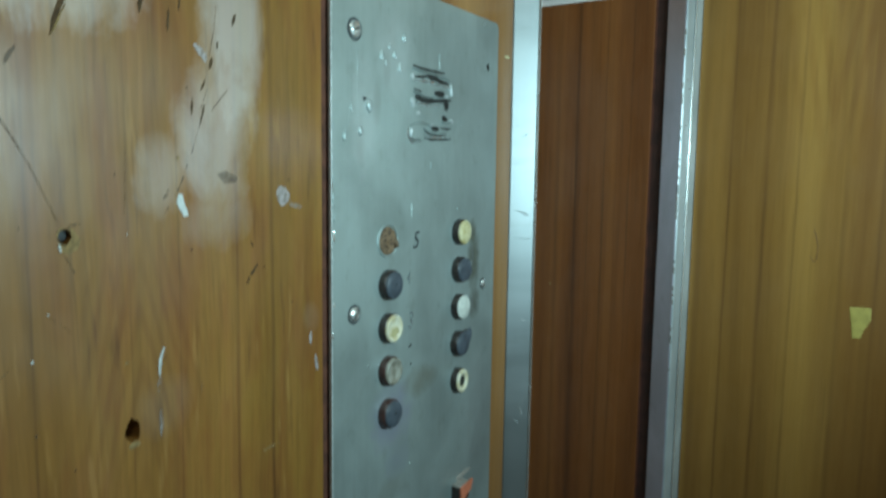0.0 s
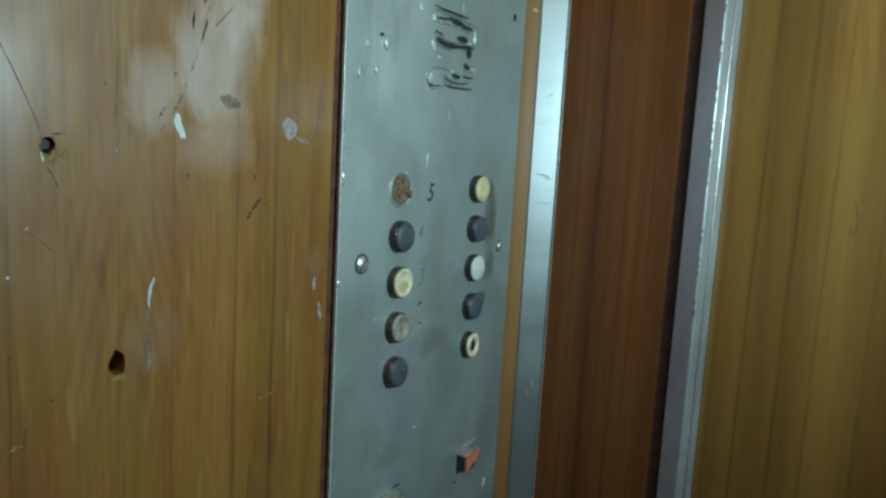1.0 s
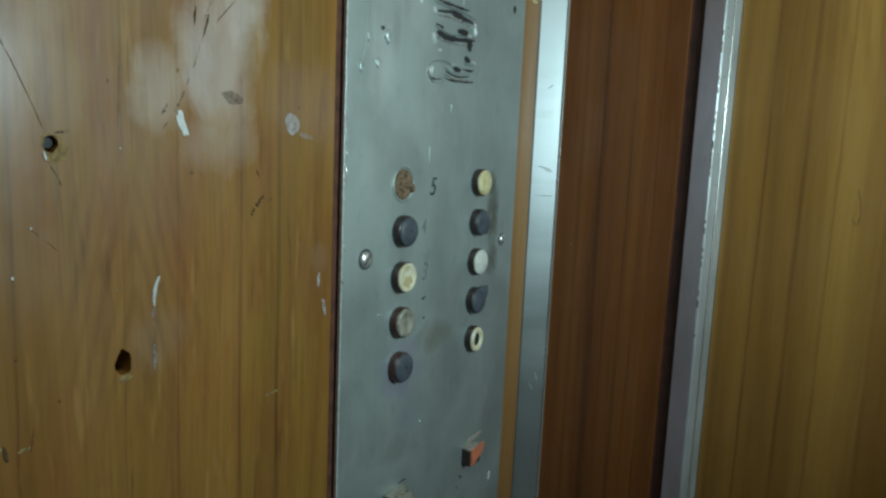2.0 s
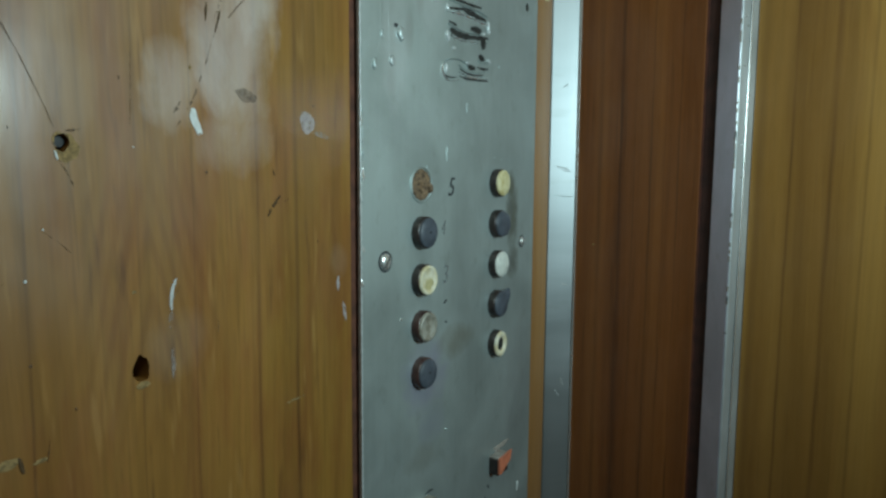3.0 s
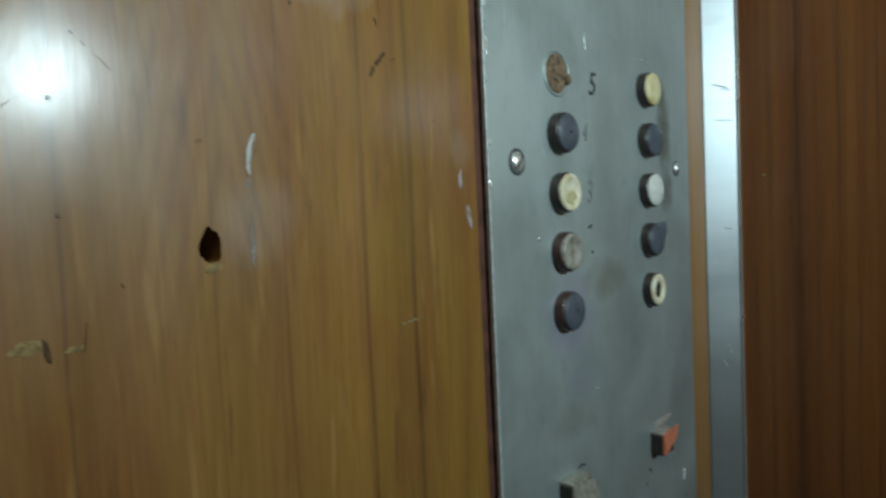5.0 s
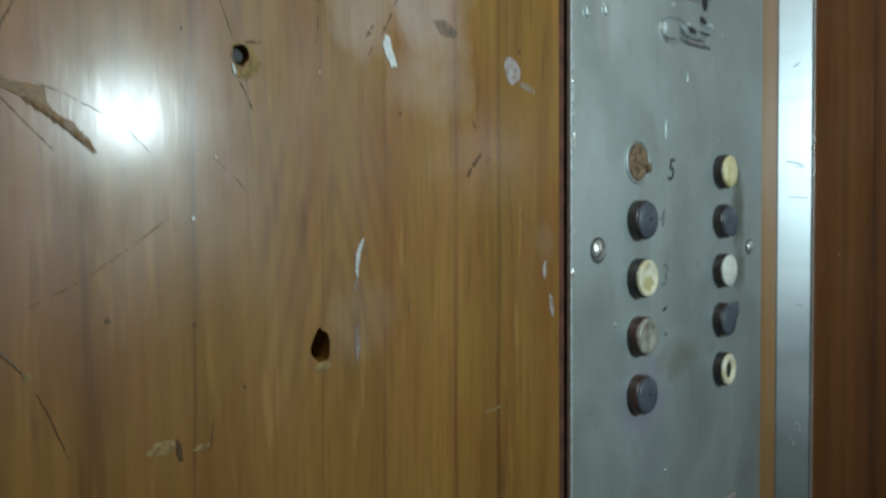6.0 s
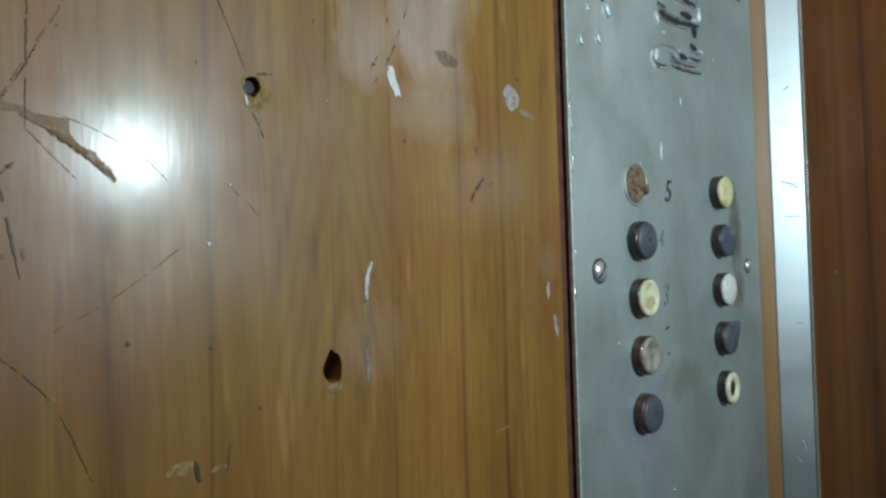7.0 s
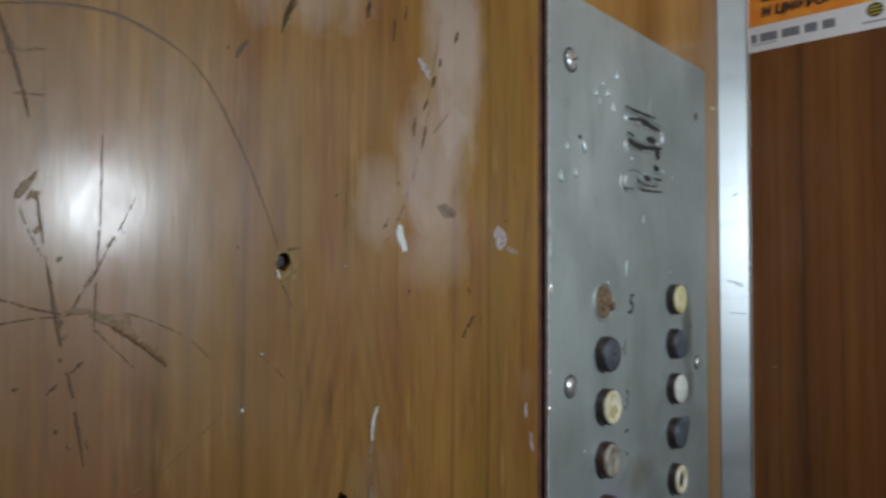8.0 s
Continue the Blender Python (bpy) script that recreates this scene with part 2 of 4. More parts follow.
# brown and dark stains, bluish tints by the lowest left button, whitish upper left
STEEL = metal_material("worn_steel", (0.495, 0.575, 0.570), 0.47, (260, 9), 0.3, 0.68, stains_and_tints=(
    (0.597, 1.305, 0.034, 0.034, 0.7, (0.42, 0.43, 0.56)), (0.605, 1.265, 0.02, 0.02, 0.5, (0.42, 0.46, 0.55)), (0.640, 1.325, 0.028, 0.016, 0.55, (0.26, 0.25, 0.19)),
    (0.595, 1.240, 0.03, 0.014, 0.4, (0.30, 0.31, 0.27)), (0.733, 1.425, 0.013, 0.038, 0.9, (0.17, 0.18, 0.14)), (0.735, 1.380, 0.013, 0.018, 0.8, (0.18, 0.19, 0.16)), (0.728, 1.452, 0.010, 0.014, 0.8, (0.19, 0.20, 0.15)),
    (0.75, 1.26, 0.04, 0.08, 0.3, (0.30, 0.30, 0.31)), (0.588, 1.590, 0.006, 0.020, 0.35, (0.28, 0.30, 0.29)), (0.575, 1.562, 0.006, 0.020, 0.4, (0.28, 0.30, 0.29)), (0.555, 1.530, 0.006, 0.020, 0.35, (0.28, 0.30, 0.29)), (0.56, 1.55, 0.02, 0.05, 0.3, (0.75, 0.80, 0.82)), (0.60, 1.60, 0.03, 0.04, 0.3, (0.75, 0.80, 0.82))))
BRIGHT_STEEL = metal_material("bright_steel", (0.82, 0.84, 0.83), 0.26, (90, 60), 0.25, 0.75)
# pale metal for scuffs, and for glare and glints put into the colour
GLINT = plain_material("pale_glint_metal", (0.70, 0.75, 0.76), 0.3, 0.25, 300, metal=0.35)
ALUMINIUM = metal_material("brushed_aluminium", (0.49, 0.535, 0.55), 0.45, (400, 5), 0.35, 0.85)
DULL_ALUMINIUM = metal_material("dull_aluminium", (0.62, 0.565, 0.675), 0.5, (400, 5), 0.3, 0.5)
SCUFFED_ALUMINIUM = metal_material("scuffed_aluminium", (0.60, 0.64, 0.66), 0.38, (200, 40), 0.4, 0.55)
RED_BAKELITE = plain_material("red_brown_bakelite", (0.070, 0.031, 0.025), 0.35, 0.4, 200, coat=0.4)
BAKELITE = plain_material("dark_bakelite", (0.038, 0.027, 0.024), 0.32, 0.5, 200, coat=0.4)
GREY_CAP = plain_material("slate_grey_plastic", (0.085, 0.10, 0.125), 0.42, 0.3, 150)
CREAM_CAP = plain_material("yellowed_plastic", (0.72, 0.66, 0.40), 0.42, 0.25, 170, second=(0.52, 0.44, 0.20))
IVORY_CAP = plain_material("ivory_plastic", (0.76, 0.73, 0.58), 0.42, 0.25, 170, second=(0.62, 0.54, 0.32))
WHITE_CAP = plain_material("white_plastic", (0.72, 0.74, 0.68), 0.42, 0.2, 160)
CLEAR_CAP = plain_material("cloudy_grey_plastic", (0.36, 0.35, 0.30), 0.3, 0.4, 220, second=(0.20, 0.18, 0.14))
RUST = plain_material("rusty_brown", (0.25, 0.165, 0.095), 0.8, 0.6, 330, second=(0.065, 0.042, 0.026))
ORANGE = plain_material("faded_orange_plastic", (0.62, 0.20, 0.11), 0.5, 0.3, 160)
# near-black: charred crumbs and dark pins, also the shade inside slots and holes
SOOT_AND_SHADE = plain_material("soot_and_opening_shade", (0.02, 0.02, 0.018), 0.8)
INK = plain_material("dark_ink", (0.05, 0.055, 0.06), 0.7, 0.5, 500)
FAINT_INK = plain_material("faded_ink", (0.22, 0.235, 0.235), 0.65, 0.4, 600)
SCRATCH = rubbed_material("dark_scratch", (0.125, 0.070, 0.029), 0.28, 0.56)
GOUGE = plain_material("dark_gouge", (0.095, 0.055, 0.022), 0.95, 0.5, 300)
BARE = rubbed_material("bare_board", (0.262, 0.138, 0.040), 0.30, 0.56)
PALE_SCRATCH = rubbed_material("pale_scratch", (0.24, 0.150, 0.056), 0.32, 0.60)
GRAIN_LINE = plain_material("brown_grain", (0.20, 0.098, 0.024), 0.5, 0.3, 200)
CHIP = plain_material("raw_chipboard", (0.32, 0.215, 0.085), 0.85, 0.5, 400)
PAINT = plain_material("white_paint", (0.70, 0.73, 0.72), 0.45, 0.2, 200)
PALE_GREY = plain_material("pale_grey", (0.38, 0.345, 0.31), 0.5, 0.3, 260)
FAINT_PAINT = rubbed_material("rubbed_thin_paint", (0.50, 0.45, 0.45), 0.34, 0.56)
FAINTEST_PAINT = rubbed_material("trace_of_paint", (0.45, 0.40, 0.37), 0.50, 0.75)
STREAK_PAINT = plain_material("worn_paint", (0.60, 0.61, 0.60), 0.5, 0.3, 260)
PALE_PATCH = plain_material("pale_yellow_patch", (0.43, 0.35, 0.085), 0.6, 0.2, 120)
GREY_PAINT = plain_material("grey_painted_steel", (0.45, 0.45, 0.43), 0.6, 0.2, 8)
LINOLEUM = plain_material("dark_linoleum", (0.09, 0.075, 0.06), 0.55, 0.4, 20)
PAPER_ORANGE = plain_material("orange_print", (0.80, 0.24, 0.03), 0.45, 0.12, 60, second=(0.85, 0.36, 0.05))
PAPER_YELLOW = plain_material("yellow_print", (0.82, 0.62, 0.06), 0.45, 0.1, 60)
PAPER_WHITE = plain_material("white_paper", (0.74, 0.73, 0.75), 0.45, 0.06, 60)
PRINT_BLACK = plain_material("black_print", (0.035, 0.03, 0.03), 0.5, 0.2, 300)
PRINT_GREY = plain_material("grey_print", (0.20, 0.21, 0.24), 0.5, 0.2, 300)


# ---- builders ----
def part(name, bm, material, parent=None, label="", smooth=False):
    me = bpy.data.meshes.new(name)
    bmesh.ops.recalc_face_normals(bm, faces=bm.faces)
    bm.to_mesh(me)
    bm.free()
    me.materials.append(material)
    if smooth:
        for f in me.polygons:
            f.use_smooth = True
    ob = new(name, me)
    ob.parent = parent
    return tagged(ob, label)


def box(lo, hi, bevel=0.0, segments=2):
    bm = bmesh.new()
    bmesh.ops.create_cube(bm, size=1.0)
    for v in bm.verts:
        v.co = [lo[i] + (v.co[i] + 0.5) * (hi[i] - lo[i]) for i in range(3)]
    if bevel:
        bmesh.ops.bevel(bm, geom=bm.edges[:], offset=bevel, segments=segments, affect="EDGES", profile=0.6)
    return bm


def upright(points, z0, z1, bevel=0.0):
    """A bar with this outline in plan, from z0 to z1."""
    bm = bmesh.new()
    f = bm.faces.new([bm.verts.new((x, y, z0)) for x, y in points])
    top = bmesh.ops.extrude_face_region(bm, geom=[f])
    for v in top["geom"]:
        if isinstance(v, bmesh.types.BMVert):
            v.co.z = z1
    if bevel:
        edges = [e for e in bm.edges if abs(e.verts[0].co.z - e.verts[1].co.z) > 0.1]
        bmesh.ops.bevel(bm, geom=edges, offset=bevel, segments=2, affect="EDGES", profile=0.6)
    return bm


def sheet(outer, holes, y0, y1):
    """A board in the plane of the side wall with openings right through it; outlines as (x, z)."""
    bm = bmesh.new()
    edges = []
    for loop in [outer, *holes]:
        vs = [bm.verts.new((x, y0, z)) for x, z in loop]
        edges += [bm.edges.new((a, b)) for a, b in zip(vs, vs[1:] + vs[:1])]
    bmesh.ops.triangle_fill(bm, edges=edges, use_beauty=True)
    up = bmesh.ops.extrude_face_region(bm, geom=bm.faces[:])
    for v in up["geom"]:
        if isinstance(v, bmesh.types.BMVert):
            v.co.y = y1
    return bm


def ragged(cx, cz, rx, rz, n=18, rough=0.18, seed=0, turn=0.0):
    """A closed uneven outline."""
    rnd = random.Random(seed)
    waves = [(k, rnd.uniform(-1, 1) / k ** 0.5, rnd.uniform(0, 6.28)) for k in (2, 3, 4, 5, 7)]
    n = max(n, 26) if max(rx, rz) > 0.0015 else 12
    out = []
    for i in range(n):
        a = 2 * math.pi * i / n
        k = 1 + rough * sum(w * math.sin(f * a + p) for f, w, p in waves)
        x, z = rx * k * math.cos(a), rz * k * math.sin(a)
        out.append((cx + x * math.cos(turn) - z * math.sin(turn), cz + x * math.sin(turn) + z * math.cos(turn)))
    return out


def blob(outline, y, height, to=None):
    """A flat lump on the side wall: its rim on the surface at y, its rounded top height proud of it."""
    bm = bmesh.new()
    cx = sum(p[0] for p in outline) / len(outline)
    cz = sum(p[1] for p in outline) / len(outline)
    rings = []
    for k, h in ((1.0, 0.0), (0.9, 0.65), (0.6, 1.0)):
        rings.append([bm.verts.new((cx + (x - cx) * k, y - h * height, cz + (z - cz) * k)) for x, z in outline])
    n = len(outline)
    for a, b in zip(rings, rings[1:]):
        for i in range(n):
            bm.faces.new((a[i], a[(i + 1) % n], b[(i + 1) % n], b[i]))
    bm.faces.new(rings[-1])
    if to == "door":
        for v in bm.verts:
            v.co = (DOOR_X + v.co.y, v.co.x, v.co.z)
    return bm


def stroke(points, width, y, seed=0, height=0.0003, taper=True, jitter=0.35, thin=1.0, gaps=0.0):
    """A thin uneven line along points (x, z) on the side wall, slightly roofed."""
    rnd = random.Random(seed)
    fine = []
    for (x0, z0), (x1, z1) in zip(points, points[1:]):
        n = max(2, int(math.hypot(x1 - x0, z1 - z0) / 0.0015))
        fine += [(x0 + (x1 - x0) * i / n, z0 + (z1 - z0) * i / n) for i in range(n)]
    fine.append(points[-1])
    bm = bmesh.new()
    rows = []
    drift = 0.0
    for i, (x, z) in enumerate(fine):
        a, b = fine[max(0, i - 1)], fine[min(len(fine) - 1, i + 1)]
        dx, dz = b[0] - a[0], b[1] - a[1]
        d = math.hypot(dx, dz) or 1.0
        f = i / (len(fine) - 1)
        drift = 0.75 * drift + rnd.uniform(-0.5, 0.5) * jitter
        w = width * thin * max(0.15, 1 + drift)
        if taper:
            w *= 0.25 + 0.75 * math.sin(math.pi * min(1, max(0, f))) ** 0.6
        s = rnd.uniform(-0.15, 0.15) * width
        nx, nz = -dz / d, dx / d
        rows.append([bm.verts.new((x + nx * (s + k * w / 2), y - (height if k == 0 else 0), z + nz * (s + k * w / 2))) for k in (-1, 0, 1)])
    off = False
    for a, b in zip(rows, rows[1:]):
        off = rnd.random() < (0.6 if off else gaps)
        if off:
            continue
        for k in (0, 1):
            bm.faces.new((a[k], a[k + 1], b[k + 1], b[k]))
    return bm


def arc_points(points, n=24):
    """A smooth line through the points."""
    out = []
    p = [points[0], *points, points[-1]]
    for i in range(1, len(p) - 2):
        for j in range(n // (len(points) - 1) + 1):
            t = j / (n // (len(points) - 1) + 1)
            q = [0.5 * (2 * p[i][k] + (p[i + 1][k] - p[i - 1][k]) * t + (2 * p[i - 1][k] - 5 * p[i][k] + 4 * p[i + 1][k] - p[i + 2][k]) * t * t
                        + (3 * p[i][k] - p[i - 1][k] - 3 * p[i + 1][k] + p[i + 2][k]) * t ** 3) for k in (0, 1)]
            out.append(tuple(q))
    return out + [points[-1]]


def turned(profile, cx, cz, n=32, squeeze=1.0):
    """A round part on the side wall, turned about the wall's normal: profile of (radius, y)."""
    bm = bmesh.new()
    rings = []
    for r, y in profile:
        if r < 1e-6:
            rings.append([bm.verts.new((cx, y, cz))])
        else:
            rings.append([bm.verts.new((cx + r * squeeze * math.cos(2 * math.pi * i / n), y, cz + r * math.sin(2 * math.pi * i / n))) for i in range(n)])
    for a, b in zip(rings, rings[1:]):
        for i in range(n):
            j = (i + 1) % n
            if len(a) == 1:
                bm.faces.new((a[0], b[j], b[i]))
            elif len(b) == 1:
                bm.faces.new((a[i], a[j], b[0]))
            else:
                bm.faces.new((a[i], a[j], b[j], b[i]))
    return bm


def lettering(name, text, size, place, material, parent, shear=0.0, turn=(90, 0, 0), depth=0.0002, bold=0.0, stretch=1.0):
    cu = bpy.data.curves.new(name, "FONT")
    cu.body, cu.size, cu.shear, cu.extrude, cu.offset = text, size, shear, depth, bold
    cu.align_x, cu.align_y = "CENTER", "CENTER"
    tmp = new(name + "_line", cu)
    bpy.context.view_layer.update()
    me = bpy.data.meshes.new_from_object(tmp.evaluated_get(bpy.context.evaluated_depsgraph_get()))
    bpy.data.objects.remove(tmp)
    me.materials.append(material)
    ob = new(name, me)
    ob.parent = parent
    ob.matrix_world = pose(*place, *turn) @ Matrix.Diagonal((stretch, 1, 1, 1))
    return ob


# ---- the lift car ----
CAR_BACK, CAR_FAR, CEILING_Z = -0.62, -1.05, 2.12
LEAF_X, DOOR_X = 0.838, 0.862
GAP = (0.5172, 0.5238)


def pointed(outline, cx, cz, rz):
    """The outline drawn to a blunt point at its top."""
    out = []
    for x, z in outline:
        k = max(0.0, (z - cz) / rz)
        out.append((cx + (x - cx) * (1 - 0.22 * k) + 0.0004 * k, z + 0.0007 * k * k))
    return out


HOLES = [ragged(0.3295, 1.4755, 0.0034, 0.0039, 32, 0.10, 3), pointed(ragged(0.3625, 1.3663, 0.0048, 0.0062, 40, 0.11, 4), 0.3625, 1.3663, 0.0062)]

wall_side = part("wall_side", sheet([(CAR_BACK, 0.0), (GAP[0], 0.0), (GAP[0], CEILING_Z), (CAR_BACK, CEILING_Z)], HOLES, 0.0, 0.016), WALL_WOOD)
tagged(wall_side, "scratched glossy brown wood-laminate wall of a lift car", "wall", kind="structure")
part("backing", box((CAR_BACK, 0.030, 0.0), (0.86, 0.036, CEILING_Z)), HOLLOW_SHADE, wall_side, "near-black sheet for the shade in the hollow behind the laminate")
part("board_edge", box((GAP[0] + 0.0003, 0.0015, 0.0), (GAP[1] + 0.004, 0.0155, CEILING_Z)), RED_EDGE, wall_side, "dark red-brown joint beside the steel plate")
part("narrow_board", box((GAP[1] + 0.0045, 0.0, 0.0), (0.8176, 0.016, CEILING_Z), 0.0006), EDGE_WOOD, wall_side, "golden-brown laminate strip behind the plate")

floor = part("floor", box((CAR_BACK - 0.05, CAR_FAR - 0.05, -0.03), (0.93, 0.04, 0.0)), LINOLEUM)
tagged(floor, "dark worn linoleum floor of the lift car", "floor", kind="structure")
ceiling = part("ceiling", box((CAR_BACK - 0.05, CAR_FAR - 0.05, CEILING_Z), (0.93, 0.04, CEILING_Z + 0.03)), GREY_PAINT)
tagged(ceiling, "plain painted steel ceiling of the lift car", "ceiling", kind="structure")
wall_rear = part("wall_rear", box((CAR_BACK - 0.03, CAR_FAR - 0.03, 0.0), (CAR_BACK, 0.036, CEILING_Z)), WALL_WOOD)
tagged(wall_rear, "brown wood-laminate rear wall of the lift car", "wall", kind="structure")
wall_far = part("wall_far", box((CAR_BACK, CAR_FAR - 0.03, 0.0), (0.93, CAR_FAR, CEILING_Z)), WALL_WOOD)
tagged(wall_far, "brown wood-laminate wall opposite the button plate", "wall", kind="structure")

# corner profile between the side wall and the doorway
trim = part("corner_trim", upright([(0.8206, 0.012), (0.8206, 0.0006), (0.8378, -0.0213), (0.8440, -0.0214), (0.8440, 0.010)], 0.0, CEILING_Z, 0.0007), ALUMINIUM)
tagged(trim, "shiny brushed aluminium corner profile between wall and door", "trim", kind="structure")

part("bead", upright([(0.8364, -0.0212), (0.8368, -0.0228), (0.8378, -0.0230), (0.8384, -0.0222), (0.8384, -0.0212)], 0.0, CEILING_Z, 0.0003), BRIGHT_STEEL, trim, "thin bright edge of the profile")

# narrow door leaf, set back, and the next leaf with its metal nose
door_1 = part("door_1", box((LEAF_X, -0.1428, 0.01), (LEAF_X + 0.022, -0.0214, CEILING_Z), 0.0008), LEAF_WOOD)
tagged(door_1, "dark red-brown wood-veneer lift door leaf", "door", kind="structure")
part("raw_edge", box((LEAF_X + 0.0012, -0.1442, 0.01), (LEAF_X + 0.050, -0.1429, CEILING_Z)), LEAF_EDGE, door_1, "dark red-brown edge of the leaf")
# strip added across the gap, its dim red-brown shade put into the colour
part("gap_strip", box((LEAF_X + 0.0030, -0.1542, 0.01), (LEAF_X + 0.050, -0.1443, CEILING_Z)), GAP_STRIP, door_1, "added dark red-brown strip filling the gap beside the leaf")
# unseen backing sheet, coloured as the darkness deep between the leaves
part("gap_shade", box((LEAF_X + 0.051, -0.19, 0.0), (LEAF_X + 0.056, 0.0, CEILING_Z)), HOLLOW_SHADE, door_1)

door_2 = part("door_2", box((DOOR_X, CAR_FAR, 0.01), (DOOR_X + 0.025, -0.1818, CEILING_Z), 0.0008), DOOR_WOOD)
tagged(door_2, "golden-brown wood-veneer lift door leaf with metal edge", "door", kind="structure")
part("edge_profile_side", upright([(0.8720, -0.1545), (0.8385, -0.1545), (0.8262, -0.1742), (0.8300, -0.1745), (0.8720, -0.1745)], 0.01, CEILING_Z, 0.0006), DULL_ALUMINIUM, door_2, "dull grey side of the metal door edge")
part("edge_profile_front", upright([(0.8262, -0.1748), (0.8278, -0.1762), (0.8620, -0.1815), (0.8720, -0.1815), (0.8720, -0.1748)], 0.01, CEILING_Z, 0.0006), SCUFFED_ALUMINIUM, door_2, "bright scuffed front of the metal door edge")



def on_chamfer(along, z, proud):
    """A place on the face of the corner profile: along 0 at the wall, 1 at the door."""
    return Vector((0.8206 + 0.0170 * along - 0.799 * proud, 0.0012 - 0.0226 * along - 0.601 * proud, z))


def nick(ends, width, parent, material, label=""):
    """A small raised scuff between two places on the corner profile."""
    (a0, z0), (a1, z1) = ends
    bm = bmesh.new()
    d = Vector((a1 - a0, (z1 - z0) / 0.0264)).normalized()
    n = Vector((-d.y, d.x)) * width / 2
    low = [bm.verts.new(on_chamfer(a + k * n.x / 0.0264, z + k * n.y, 0.0001)) for a, z in ends for k in (-1, 1)]
    mid = [bm.verts.new(on_chamfer(a0 * 0.85 + a1 * 0.15, z0 * 0.85 + z1 * 0.15, 0.0006)), bm.verts.new(on_chamfer(a0 * 0.15 + a1 * 0.85, z0 * 0.15 + z1 * 0.85, 0.0006))]
    for f in ((low[0], low[2], mid[1], mid[0]), (low[1], low[3], mid[1], mid[0]), (low[0], low[1], mid[0]), (low[2], low[3], mid[1])):
        bm.faces.new(f)
    part("scuff", bm, material, parent, label)


for ends, w in ((((0.25, 1.4690), (0.75, 1.4655)), 0.0012), (((0.5, 1.4645), (0.8, 1.4635)), 0.0008), (((0.3, 1.4390), (0.9, 1.4380)), 0.0007), (((0.45, 1.5475), (0.62, 1.5510)), 0.0009),
                (((0.55, 1.3480), (0.75, 1.3470)), 0.0012), (((0.6, 1.2480), (0.7, 1.2400)), 0.0012), (((0.4, 1.2350), (0.55, 1.2290)), 0.0010)):
    nick(ends, w, trim, GLINT)
part("rib", upright([(0.8424, -0.1792), (0.8428, -0.1799), (0.8452, -0.1803), (0.8456, -0.1796)], 0.01, CEILING_Z, 0.0002), BRIGHT_STEEL, door_2, "bright raised rib on the metal edge")
rnd = random.Random(3)
for i in range(30):
    z = rnd.gauss(1.50, 0.075)
    h = rnd.uniform(0.0006, 0.0035)
    part("scuff", box((0.8254, -0.1756, z - h), (0.8270, -0.1740, z + h), 0.0004, 1), BRIGHT_STEEL, door_2)
for i in range(10):
    z, a = rnd.gauss(1.50, 0.06), rnd.uniform(0.15, 0.6)
    x, y = 0.8278 + 0.0342 * a, -0.1762 - 0.0053 * a
    part("scuff", box((x - 0.003, y - 0.0004, z - 0.0005), (x + 0.004, y + 0.0006, z + 0.0006), 0.0002, 1), BRIGHT_STEEL, door_2)
part("fleck", blob(ragged(-0.0415, 1.3905, 0.0012, 0.0012, 10, 0.2, 61), -0.0001 + LEAF_X - DOOR_X, 0.0003, "door"), CHIP, door_1)
# hooked grain line in the veneer of the wide leaf
bm = stroke(arc_points([(-0.2905, 1.462), (-0.2945, 1.445), (-0.2925, 1.432), (-0.2885, 1.437)]), 0.0011, -0.0001, 5, 0.0001, True, 0.3)
for v in bm.verts:
    v.co = (DOOR_X + v.co.y, v.co.x, v.co.z)
part("grain_line", bm, GRAIN_LINE, door_2)

# ---- marks on the side wall ----
ON = -0.0002
CRACK = arc_points([(0.2345, 1.502), (0.2365, 1.487), (0.240, 1.467), (0.244, 1.446), (0.248, 1.429), (0.252, 1.406)])
part("scratch", stroke(CRACK, 0.0010, ON, 1, 0.0001, True, 0.9, 1.0, 0.04), SCRATCH, wall_side)
part("scratch", stroke(arc_points([(0.222, 1.553), (0.228, 1.536), (0.2325, 1.519)]), 0.0013, ON, 4, 0.0001, True, 0.8), SCRATCH, wall_side)
# scratch whose pale colour paints the light it catches
part("scratch", stroke(arc_points([(0.2305, 1.4905), (0.2335, 1.483), (0.2375, 1.475)]), 0.0007, ON, 6, 0.0001, True, 0.6, 1.0, 0.2), PALE_GREY, wall_side)
part("scratch", stroke(arc_points([(0.200, 1.545), (0.223, 1.553), (0.248, 1.559), (0.267, 1.558), (0.289, 1.548), (0.306, 1.525), (0.318, 1.502), (0.3265, 1.482)], 42), 0.0008, ON, 2, 0.0001, True, 0.7, 1.0, 0.0), SCRATCH, wall_side, "long curved scratch")
